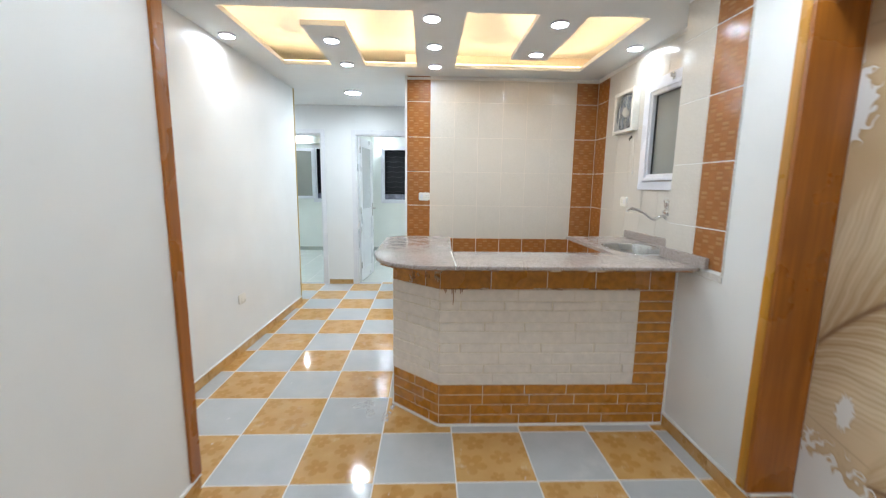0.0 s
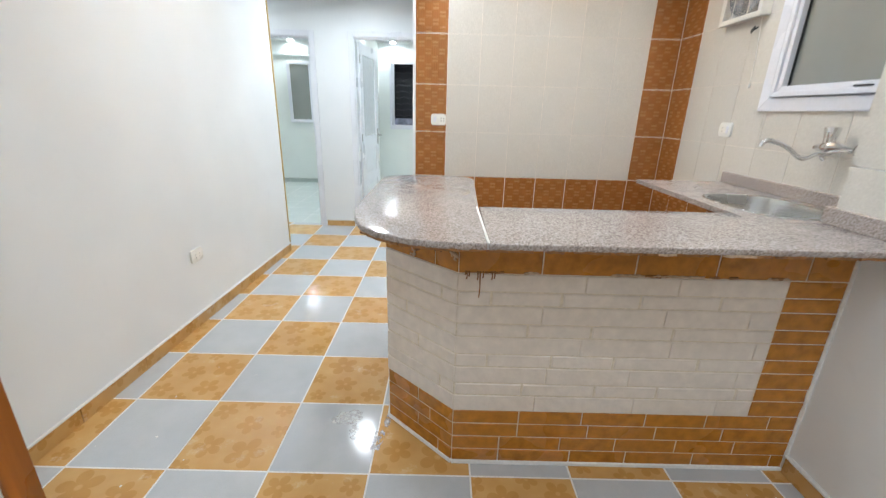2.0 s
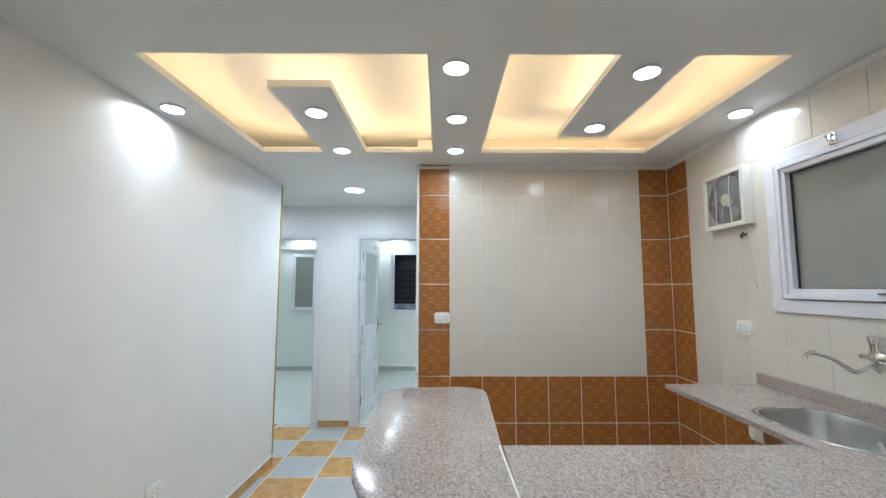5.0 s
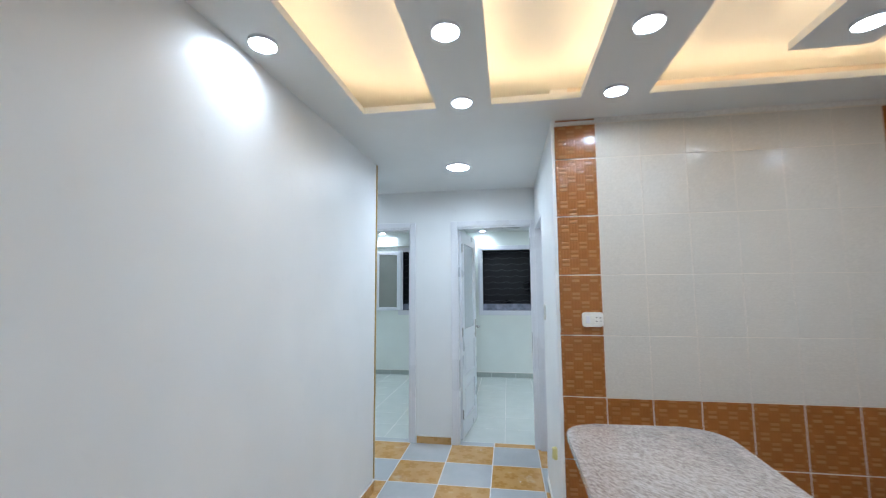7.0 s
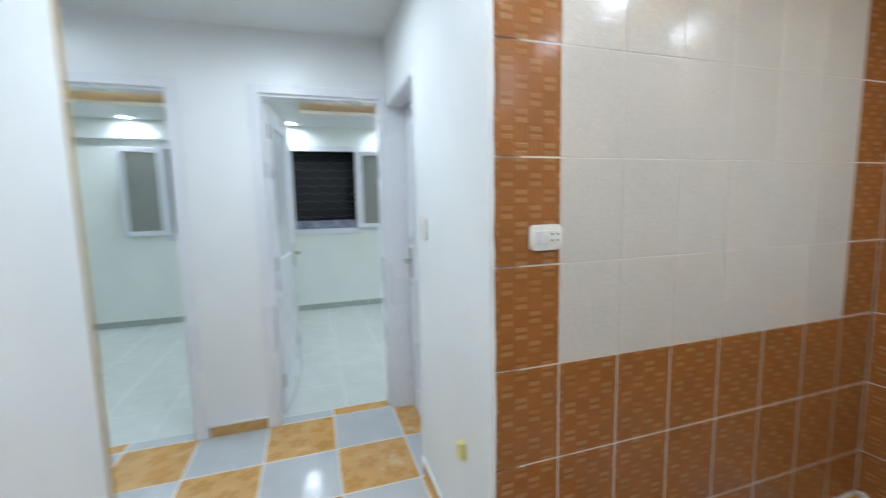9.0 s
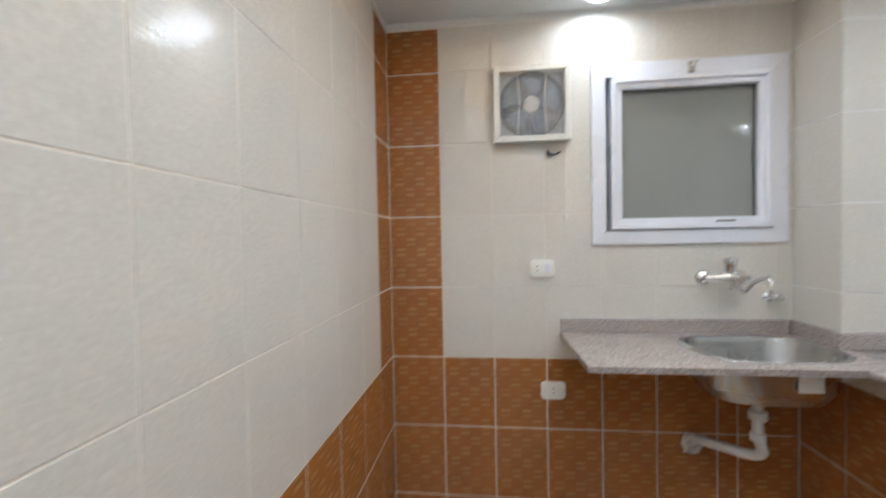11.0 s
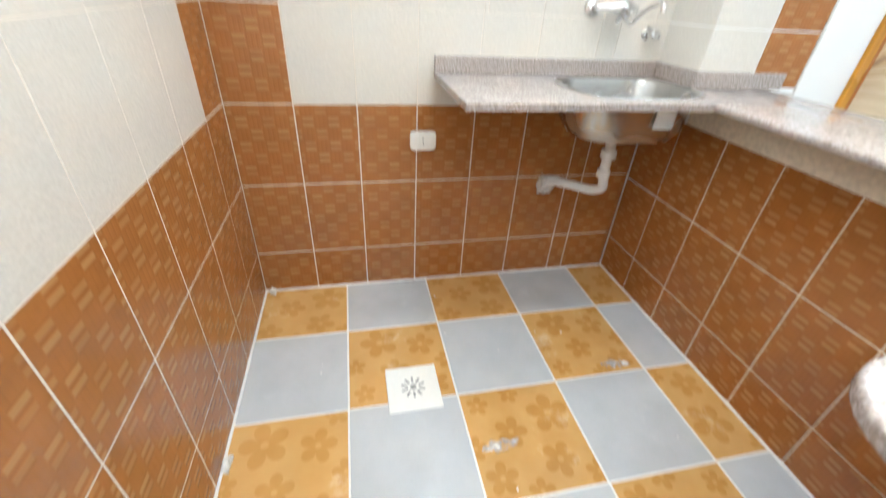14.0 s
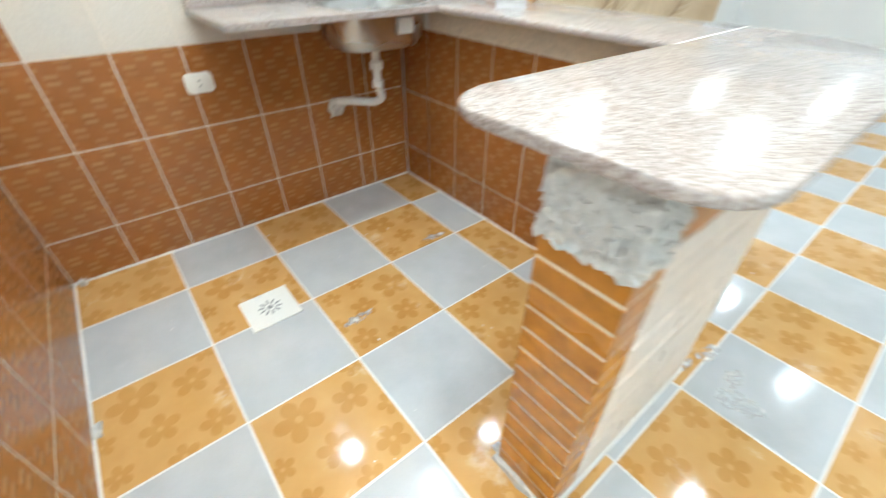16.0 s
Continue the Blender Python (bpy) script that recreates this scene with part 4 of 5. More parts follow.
# ---- sockets and switches ----
def socket(name, n, p, w, h, marks, label, category):
    s = thing(name, label, category)
    r = 0.016
    bm = extrude_outline(arc(w / 2 - r, h / 2 - r, r, 0, 90, 6) + arc(r - w / 2, h / 2 - r, r, 90, 180, 6) + arc(r - w / 2, r - h / 2, r, 180, 270, 6) + arc(w / 2 - r, r - h / 2, r, 270, 360, 6), 0.0, 0.012)
    bmesh.ops.bevel(bm, geom=[e for e in bm.edges if min(e.verts[0].co.z, e.verts[1].co.z) > 0.011], offset=0.005, segments=3, profile=0.5, affect="EDGES", clamp_overlap=True)
    pl = part("plate", bm, PLASTIC, s, "", True)
    pl.matrix_local = facing(n, p)
    bm = bevelled(boxes((-w * 0.34, w * 0.34, -h * 0.27, h * 0.27, 0.0105, 0.013)), 0.001, 1)
    fr = part("insert", bm, PLASTIC, pl)
    for kind, u in marks:
        if kind == "socket":
            bm = bmesh.new()
            for v in (-0.010, 0.010):
                lathe([(0.0034, 0.0122), (0.0034, 0.0134)], 10, True, bm)
                bmesh.ops.translate(bm, verts=bm.verts[-20:], vec=(u, v, 0))
            h2 = part("pin_hole", bm, DARK, pl, "dark socket holes")
        else:
            h2 = part("rocker", bevelled(boxes((u - 0.010, u + 0.010, -h * 0.25, h * 0.25, 0.012, 0.0165)), 0.002, 1), PVC, pl, "white rocker switch")
    return s


socket("wall_socket", (0, -1), (0.017, Y_BACK - 0.001, 1.306), 0.112, 0.08, (("rocker", -0.026), ("socket", 0.02), ("socket", 0.04)), "white double socket with a switch on brown tiles", "socket")
socket("wall_socket", (-1, 0), (X_WIN - 0.001, 3.455, 1.304), 0.108, 0.08, (("socket", -0.022), ("rocker", 0.024)), "white socket with a switch on cream tiles", "socket")
socket("wall_socket", (-1, 0), (X_WIN - 0.001, 3.412, 0.738), 0.11, 0.08, (("socket", 0.0),), "white single socket on brown tiles under the worktop", "socket")
socket("wall_socket", (1, 0), (left_x(3.38) + 0.001, 3.38, 0.458), 0.12, 0.08, (("socket", -0.02), ("socket", 0.02)), "white double socket low on the painted wall", "socket")
socket("light_switch", (-1, 0), (X_HALL - 0.001, 4.887, 1.305), 0.08, 0.11, (("rocker", 0.0),), "white light switch beside the passage door", "switch")
cap = thing("pipe_cap", "yellow paper plug in the passage wall", "plug")
cp = part("plug", rough_lump(-0.02, 0.02, -0.03, 0.03, -0.004, 0.02, 3.0, 0.012), surface("yellow_paper", (0.75, 0.68, 0.30), 0.8), cap, "", True)
cp.matrix_local = facing((-1, 0), (X_HALL - 0.002, 4.41, 0.49))

# ---- floor drain ----
SLOT = surface("grey_grate_slot", (0.30, 0.30, 0.29), 0.6, bump=0.0)
drain = thing("floor_drain", "square white plastic floor drain grate in the kitchen floor", "drain")
part("plate", bevelled(boxes((0.957, 1.156, 3.441, 3.639, -0.001, 0.006)), 0.002, 2), PLASTIC, drain)
for i in range(10):
    a = 2 * math.pi * i / 10
    b3 = boxes((0.022, 0.046, -0.004, 0.004, 0.0, 0.0012))
    sl = part("slot", b3, SLOT, drain, "grey grate slot")
    sl.matrix_local = pose(1.057, 3.54, 0.0058, 0, 0, math.degrees(a))
sl = part("slot", lathe([(0.012, 0.0), (0.012, 0.0012)], 14), SLOT, drain, "grey grate hole")
sl.location = (1.057, 3.54, 0.0058)

# ---- wood trims and the papered wall ----
trim = thing("trim_near", "varnished orange wood corner trim on the wall edge", "trim")
tagged(trim, kind="structure")
part("strip", bevelled(boxes((X_NEAR - 0.02, X_NEAR + 0.012, Y_JOG - 0.062, Y_JOG + 0.012, 0.085, CEIL)), 0.003, 2), WOOD, trim)
gold = setting("trim_gold", bevelled(boxes((X_LEFT - 0.012, X_LEFT + 0.006, Y_LEFT_END - 0.016, Y_LEFT_END + 0.005, 0.0, CEIL)), 0.002, 1), GOLD, "narrow gold corner strip on the wall end")
frame_art = thing("trim_recess", "varnished orange wood lining round the papered wall recess", "trim")
tagged(frame_art, kind="structure")
part("lining", bevelled(boxes((X_PIL - 0.012, X_ART - 0.002, Y_ART - 0.02, Y_ART, 0.085, 2.25)), 0.002, 1), WOOD, frame_art)
part("casing", bevelled(boxes((X_PIL - 0.014, X_PIL + 0.004, Y_ART + 0.001, Y_ART + 0.045, 0.085, CEIL)), 0.003, 2), WOOD_LIT, frame_art)
part("head_lining", bevelled(boxes((X_PIL - 0.014, X_ART - 0.002, Y_REAR + 0.01, Y_ART - 0.021, 2.20, 2.268)), 0.003, 2), WOOD_LIT_FLAT, frame_art)


def feather_paper():
    """White paper printed with golden-brown plumes: fine barbs slanting off curved dark quills, scalloped white gaps."""
    m, t, b = node_mat("golden_plume_wallpaper")
    k = Net(t)
    p = k.coords()
    _, y, z = k.split(p)
    ragged, soft = k.noise(p, 7.0, 2, 0.5), k.noise(p, 2.2, 2, 0.5)
    c = k.mix(k.span(soft, 0.35, 0.65), (0.53, 0.38, 0.22, 1), (0.66, 0.51, 0.34, 1))
    # root, tip, bend and half-width of each plume
    for (ay, az), (by, bz), bend, wide in (((0.2, 0.35), (-0.9, 1.0), -0.3, 0.4), ((-0.2, 1.15), (-1.3, 1.9), 0.3, 0.42), ((0.45, 0.25), (0.0, 1.6), 0.25, 0.36), ((0.35, 1.45), (-0.3, 2.2), -0.3, 0.34),
                                           ((1.25, 0.35), (0.45, 0.95), -0.35, 0.33), ((1.30, 2.00), (0.35, 1.62), 0.22, 0.30), ((0.84, 2.32), (0.42, 1.55), -0.30, 0.27), ((1.70, 0.60), (0.60, 1.30), 0.42, 0.42)):
        length = math.hypot(by - ay, bz - az)
        ey, ez = (by - ay) / length, (bz - az) / length
        dy, dz = k.math("SUBTRACT", y, ay), k.math("SUBTRACT", z, az)
        u = k.math("ADD", k.math("MULTIPLY", dy, ey), k.math("MULTIPLY", dz, ez))
        v = k.math("ADD", k.math("MULTIPLY", dy, ez), k.math("MULTIPLY", dz, -ey))
        spine = k.math("MULTIPLY", k.math("MULTIPLY", u, k.math("SUBTRACT", length, u)), bend)
        v = k.math("ABSOLUTE", k.math("SUBTRACT", v, spine))
        lean = k.math("MULTIPLY", k.math("POWER", k.math("MAXIMUM", v, 0.0), 0.75), 1.05)
        s = k.math("ADD", k.math("SUBTRACT", u, lean), k.math("MULTIPLY", ragged, 0.05))
        fine = k.math("SINE", k.math("MULTIPLY", s, 210.0))
        medium = k.math("SINE", k.math("MULTIPLY_ADD", s, 74.0, k.math("MULTIPLY", ragged, 4.0)))
        clump = k.math("ABSOLUTE", k.math("SINE", k.math("MULTIPLY_ADD", s, 17.0, k.math("MULTIPLY", soft, 5.0))))
        body = k.math("MULTIPLY", k.span(u, -0.06, 0.3), k.span(u, length * 1.08, length * 0.55))
        edge = k.math("MULTIPLY", k.math("POWER", body, 0.6), k.math("MULTIPLY_ADD", clump, 0.16 * wide, 0.86 * wide))
        near = k.math("SUBTRACT", edge, v)
        tone = k.mix(k.span(v, 0.0, 0.5 * wide), (0.40, 0.25, 0.115, 1), (0.66, 0.51, 0.33, 1))
        tone = k.mix(k.span(clump, 0.0, 0.9, 0.30, 0.0), tone, (0.37, 0.23, 0.11, 1))
        tone = k.mix(k.span(medium, -0.4, 1.0, 0.0, 0.34), tone, (0.76, 0.64, 0.47, 1))
        tone = k.mix(k.span(fine, 0.0, 1.0, 0.0, 0.22), tone, (0.80, 0.70, 0.54, 1))
        tone = k.mix(k.span(fine, -1.0, -0.2, 0.16, 0.0), tone, (0.30, 0.18, 0.08, 1))
        tone = k.mix(k.span(v, 0.003, 0.016, 0.85, 0.0), tone, (0.18, 0.085, 0.035, 1))
        tone = k.mix(k.span(near, 0.0, 0.05, 0.25, 0.0), tone, (0.42, 0.28, 0.14, 1))
        c = k.mix(k.span(near, -0.012, 0.03), c, tone)
    for cy, cz, ry, rz in ((1.12, 1.74, 0.20, 0.085), (1.62, 1.74, 0.12, 0.17), (1.55, 0.02, 0.45, 0.36), (0.6, 0.02, 0.7, 0.26), (-0.2, 1.32, 0.14, 0.09), (1.43, 0.56, 0.035, 0.075), (1.12, 2.19, 0.06, 0.05)):
        dy, dz = k.math("DIVIDE", k.math("SUBTRACT", y, cy), ry), k.math("DIVIDE", k.math("SUBTRACT", z, cz), rz)
        r = k.math("SQRT", k.math("ADD", k.math("MULTIPLY", dy, dy), k.math("MULTIPLY", dz, dz)))
        ang = k.math("ARCTAN2", dz, dy)
        teeth = k.math("ABSOLUTE", k.math("SINE", k.math("MULTIPLY_ADD", ang, 5.0, k.math("MULTIPLY", k.noise(p, 16.0, 1), 9.0))))
        gap = k.math("SUBTRACT", k.math("MULTIPLY_ADD", teeth, -0.34, 1.14), r)
        c = k.mix(k.math("MULTIPLY", k.span(gap, -0.22, 0.0, 0.0, 0.5), teeth), c, (0.33, 0.20, 0.09, 1))
        c = k.mix(k.span(gap, -0.03, 0.03), c, (0.76, 0.745, 0.73, 1))
    k.put(b.inputs["Base Color"], c)
    b.inputs["Roughness"].default_value = 0.5
    k.bump(k.noise(p, 180.0, 2), 0.08, 0.001, b)
    return m


paper = tagged(part("wallpaper", boxes((X_ART - 0.003, X_ART - 0.0005, -1.6, Y_ART - 0.021, 0.085, 2.2)), feather_paper()), "white wall mural paper with golden-brown feather plumes", "wallpaper")

# ---- doors ----
def doorway(name, x0, x1, top, label):
    d = thing(name, label, "door frame")
    tagged(d, kind="structure")
    w = 0.05
    part("casing", bevelled(boxes((x0 - w, x0 + 0.006, Y_END - 0.016, Y_END - 0.001, 0.0, top + w)), 0.004, 2), DOOR_WHITE, d)
    part("casing", bevelled(boxes((x1 - 0.006, x1 + w if name != "door_frame_2" else X_HALL - 0.001, Y_END - 0.016, Y_END - 0.001, 0.0, top + w)), 0.004, 2), DOOR_WHITE, d)
    part("head_casing", bevelled(boxes((x0 + 0.007, x1 - 0.007, Y_END - 0.016, Y_END - 0.001, top - 0.006, top + w)), 0.004, 2), DOOR_WHITE, d)
    for a, b in ((x0 + 0.0005, x0 + 0.02), (x1 - 0.02, x1 - 0.0005)):
        part("jamb", boxes((a, b, Y_END, Y_ROOM + 0.01, 0.0, top - 0.001)), DOOR_WHITE, d)
    part("head_jamb", boxes((x0 + 0.021, x1 - 0.021, Y_END, Y_ROOM + 0.01, top - 0.021, top - 0.001)), DOOR_WHITE, d)
    return d


doorway("door_frame_1", D1[0], D1[1], 2.10, "white door frame of an open doorway")
doorway("door_frame_2", D2[0], D2[1], 2.10, "white door frame round an open door")
HANDLE = surface("satin_metal_handle", (0.45, 0.44, 0.42), 0.3, 1.0, grain=60, var=0.05)
GLASS_OBSCURE = surface("obscure_door_glass", (0.66, 0.69, 0.71), 0.18, grain=40, var=0.1, bump=0.3, dist=0.003)


def door_leaf(name, width, height, label, category="door"):
    """A panelled leaf in its own plane: x along the leaf from the hinge, z up, 40 mm thick."""
    d = thing(name, label, category)
    g = 0.105
    part("stile", bevelled(boxes((0, g, -0.02, 0.02, 0.008, height)), 0.002, 1), DOOR_WHITE, d)
    part("stile", bevelled(boxes((width - g, width, -0.02, 0.02, 0.008, height)), 0.002, 1), DOOR_WHITE, d)
    for z0, z1 in ((0.008, 0.17), (0.50, 0.60), (0.92, 1.06), (height - 0.12, height)):
        part("rail", bevelled(boxes((g, width - g, -0.02, 0.02, z0, z1)), 0.002, 1), DOOR_WHITE, d)
    for z0, z1 in ((0.17, 0.50), (0.60, 0.92)):
        part("panel", bevelled(boxes((g, width - g, -0.008, 0.008, z0, z1), (g + 0.04, width - g - 0.04, -0.015, 0.015, z0 + 0.04, z1 - 0.04)), 0.003, 1), DOOR_WHITE, d, "raised white panel")
    part("glass_panel", boxes((g, width - g, -0.004, 0.004, 1.06, height - 0.12)), GLASS_OBSCURE, d, "obscure glass panel")
    for s in (-1, 1):
        y = s * 0.0205
        plate = part("handle_plate", bevelled(boxes((width - 0.075, width - 0.035, min(y, y + s * 0.006), max(y, y + s * 0.006), 0.93, 1.13)), 0.002, 1), HANDLE, d, "metal handle plate")
        part("handle", tube(curve([(width - 0.055, y, 1.05), (width - 0.055, y + s * 0.045, 1.05), (width - 0.08, y + s * 0.055, 1.05), (width - 0.165, y + s * 0.052, 1.047)], 5), 0.009, 10), HANDLE, plate, "metal lever handle", True)
    for z in (0.2, 1.0, 1.85):
        part("hinge", tube([(-0.004, -0.024, z), (-0.004, -0.024, z + 0.09)], 0.007, 8), HANDLE, d, "metal hinge")
    return d


leaf = door_leaf("room_door", 0.70, 2.07, "white panelled room door with obscure glass, standing open")
leaf.matrix_world = pose(D2[0] + 0.022, Y_ROOM + 0.03, 0, 0, 0, 83)
leaf3 = door_leaf("bathroom_door", 0.66, 2.035, "white panelled bathroom door, closed, in the passage wall")
leaf3.matrix_world = pose(X_HALL + 0.14, 5.065, 0, 0, 0, 90)
frame3 = thing("door_frame_3", "white painted frame of the bathroom door", "door frame")
tagged(frame3, kind="structure")
part("jamb", boxes((X_HALL - 0.004, X_HALL + 0.25, 5.0305, 5.052, 0, 2.068)), DOOR_WHITE, frame3)
part("jamb", boxes((X_HALL - 0.004, X_HALL + 0.25, 5.742, Y_END - 0.0005, 0, 2.068)), DOOR_WHITE, frame3)
part("head_jamb", boxes((X_HALL - 0.004, X_HALL + 0.25, 5.053, 5.741, 2.048, 2.068)), DOOR_WHITE, frame3)


# ---- far windows ----
NIGHT = surface("night_dark_backing", (0.012, 0.012, 0.018), 0.3, bump=0.0)
BAR = surface("black_iron_grille", (0.05, 0.05, 0.06), 0.45, grain=60, var=0.2)


def far_window(name, x0, x1, sashes, label):
    w = new(name)
    tagged(w, label, "window", "", "structure")
    z0, z1 = WZ

    def to(u, d, z):
        return (u, Y_FAR - d, z)
    part("window_frame", bevelled(frame_bm(x0 - 0.04, x1 + 0.04, z0 - 0.04, z1 + 0.04, 0.075, -0.06, 0.014, to), 0.003, 1), PVC, w)
    part("shutter_bar", boxes((x0 + 0.036, x1 - 0.036, Y_FAR + 0.05, Y_FAR + 0.06, z0 + 0.036, z0 + 0.15)), surface("dim_grey_ledge", (0.22, 0.23, 0.30), 0.5, grain=12, var=0.5), w, "dim grey ledge outside")
    for hinge_x, ang, width in sashes:
        s = new("sash")
        s.parent = w
        s.matrix_local = pose(hinge_x, Y_FAR - 0.03, z0 + 0.04, 0, 0, ang)

        def flat(u, d, z):
            return (u, d, z)
        h = z1 - z0 - 0.08
        part("sash_frame", bevelled(frame_bm(0, width, 0, h, 0.055, -0.018, 0.018, flat), 0.003, 1), PVC, s)
        part("pane", boxes((0.054, width - 0.054, -0.003, 0.003, 0.054, h - 0.054)), m_glass, s, "frosted glass")
    n = 0
    z = z0 + 0.2
    while z < z1 - 0.04:
        pts = [(x0 + 0.04 + (x1 - x0 - 0.08) * i / 10, Y_FAR + 0.11, z + 0.018 * math.sin(i * 2.3 + n)) for i in range(11)]
        part("grille_bar", tube(pts, 0.005, 6), BAR, w, "dark iron grille")
        z += 0.105
        n += 1
    return w


far_window("window_2", *W2, [(W2[0] + 0.0, -86, 0.42), (W2[1] + 0.01, -22, 0.40)], "white plastic bedroom window standing open on the night")
far_window("window_3", *W1, [(W1[0] + 0.0, 200, 0.42)], "white plastic bedroom window with its sash swung open on the night")
backdrop = setting("backdrop", boxes((-4.2, 2.0, Y_FAR + 0.6, Y_FAR + 0.65, 0, VOID)), NIGHT, "dark night outside the bedroom windows")
setting("wall_beam", boxes((-4.099, -1.251, 8.77, 8.829, 2.24, VOID - 0.001)), GREENISH, "pale green-white beam across the room wall above the window")
TEAL = paint("teal_ceiling_paint", (0.05, 0.42, 0.42), 0.5)
teal = setting("ceiling_panel", boxes((-3.38, -2.78, 6.7, 8.02, VOID - 0.006, VOID - 0.001), (-2.25, -1.5, 6.7, 8.02, VOID - 0.006, VOID - 0.001)), TEAL, "teal painted panels in the room ceiling recess")

# ---- skirting ----
skirting = setting("baseboard", boxes((X_NEAR, X_NEAR + 0.004, Y_REAR, Y_JOG, 0, 0.084), (X_PIL - 0.004, X_PIL + 0.006, Y_ART, CY0 - 0.01, 0, 0.084),
                                      (X_PIL, X_ART, Y_ART - 0.004, Y_ART, 0, 0.084), (X_ART - 0.004, X_ART, Y_REAR, Y_ART - 0.005, 0, 0.084)), GROUT, "low ochre tile skirting along the walls")


def skirt(n, a, b, step=0.4, h=0.078, material=FLOWER):
    a, b = Vector(a), Vector(b)
    length, d, s = (b - a).length, (b - a).normalized(), 0.0
    while s < length - 0.02:
        w = min(step, length - s)
        p = a + d * (s + w / 2)
        piece("skirting_tile", tile_mesh(w - 0.005, h, 0.012, material), facing(n, (p.x, p.y, h / 2)), skirting)
        s += w
    back = Vector((n[0], n[1])).normalized() * 0.004
    q = [(v.x - back.x, v.y - back.y, h + 0.001) for v in (a, b)]
    part("mortar_bead", tube(q, 0.0075, 6), GROUT, skirting, "white mortar bead on the skirting", True)


lean = Vector((Y_LEFT_END - Y_JOG, X_LEFT_S - X_LEFT)).normalized()
skirt((lean.x, lean.y), (X_LEFT + 0.012, Y_LEFT_END - 0.02), (X_LEFT_S + 0.012, Y_JOG))
skirt((1, 0), (X_NEAR + 0.012, Y_JOG - 0.0), (X_NEAR + 0.012, Y_REAR))
skirt((0, 1), (X_NEAR, Y_JOG + 0.009), (X_LEFT_S + 0.02, Y_JOG + 0.009))
skirt((-1, 0), (X_PIL - 0.012, CY0 - 0.012), (X_PIL - 0.012, Y_ART - 0.02))
skirt((0, -1), (X_PIL, Y_ART - 0.028), (X_ART - 0.01, Y_ART - 0.028))
skirt((-1, 0), (X_ART - 0.012, Y_ART - 0.03), (X_ART - 0.012, Y_REAR))
skirt((0, -1), (D1[1] + 0.06, Y_END - 0.009), (D2[0] - 0.06, Y_END - 0.009), h=0.07)
skirt((-1, 0), (X_HALL - 0.009, Y_BACK + 0.2), (X_HALL - 0.009, 5.02))
for a, b in (((-4.1, Y_FAR - 0.009), (-1.26, Y_FAR - 0.009)), ((-1.14, Y_FAR - 0.009), (1.9, Y_FAR - 0.009))):
    skirt((0, -1), a, b, material=SKIRT_GREY)

# ---- floor tiles ----
turn = random.Random(8)


def floor_tiles(x0, x1, y0, y1, skip=None):
    i0, i1 = math.floor((x0 - GX) / TILE), math.ceil((x1 - GX) / TILE)
    j0, j1 = math.floor((y0 - GY) / TILE), math.ceil((y1 - GY) / TILE)
    for i in range(i0, i1):
        for j in range(j0, j1):
            a, b = max(x0, GX + i * TILE), min(x1, GX + (i + 1) * TILE)
            c, d = max(y0, GY + j * TILE), min(y1, GY + (j + 1) * TILE)
            if b - a < 0.015 or d - c < 0.015 or skip and skip((a + b) / 2, (c + d) / 2):
                continue
            whole = b - a > 0.39 and d - c > 0.39
            flower = (i + j) % 2 == 1
            me = tile_mesh(b - a - 0.007, d - c - 0.007, 0.008, FLOWER if flower else GREY)
            piece("floor_tile", me, pose((a + b) / 2, (c + d) / 2, turn.uniform(-0.0003, 0.0003), 0, 0, turn.choice((0, 90, 180, 270)) if whole else 0), floor)


floor_tiles(-2.5, X_WIN, Y_REAR, Y_ROOM, lambda x, y: (x > 0.35 and y > 4.3) or (x < -1.75 and y < 4.6) or (x < -1.3 and y < 1.6))
for i in range(15):
    for j in range(8):
        a, c = -4.1 + i * 0.4, Y_ROOM + j * 0.4
        b, d = min(a + 0.4, 1.9), min(c + 0.4, Y_FAR)
        if b - a > 0.02 and d - c > 0.02:
            piece("floor_tile", tile_mesh(b - a - 0.004, d - c - 0.004, 0.008, ROOM_TILE), pose((a + b) / 2, (c + d) / 2, 0), floor_rooms)

# ---- wall tiles ----
jit = random.Random(3)


def wall_tiles(parent, n, start, breaks, zs, choose):
    """Tiles on a wall that faces n, from start along the wall; breaks are distances, zs heights."""
    u = Vector((0, 0, 1)).cross(Vector((n[0], n[1], 0)))
    for k, (a, b) in enumerate(zip(breaks, breaks[1:])):
        for r, (c, d) in enumerate(zip(zs, zs[1:])):
            m = choose(k, r)
            if m is None:
                continue
            p = Vector((start[0], start[1], 0)) + u * (a + b) / 2 + Vector((n[0], n[1], 0)) * jit.uniform(0, 0.0008)
            p.z = (c + d) / 2
            piece("wall_tile", tile_mesh(b - a - (0.005 if m is BROWN else 0.003), d - c - (0.005 if m is BROWN else 0.003), 0.006, m), facing(n, p), parent)


def upto(length, first, step):
    out = [0.0, first]
    while out[-1] + step < length - 0.03:
        out.append(out[-1] + step)
    return out + [length]


bk = [0.014, 0.248, 0.484, 0.723, 0.964, 1.204, 1.452, 1.688, 1.907]
wall_tiles(wall_back, (0, -1), (X_HALL, Y_BACK), bk, ROWS_Z, lambda k, r: BROWN if r < 3 or k in (0, 7) or k == 8 else BEIGE)
ww = [0.0, 0.248, 0.488, 0.728, 0.975, 1.212, 1.468, 1.552, 1.80]
HOLE = (Y_BACK - 3.175, Y_BACK - 2.46)


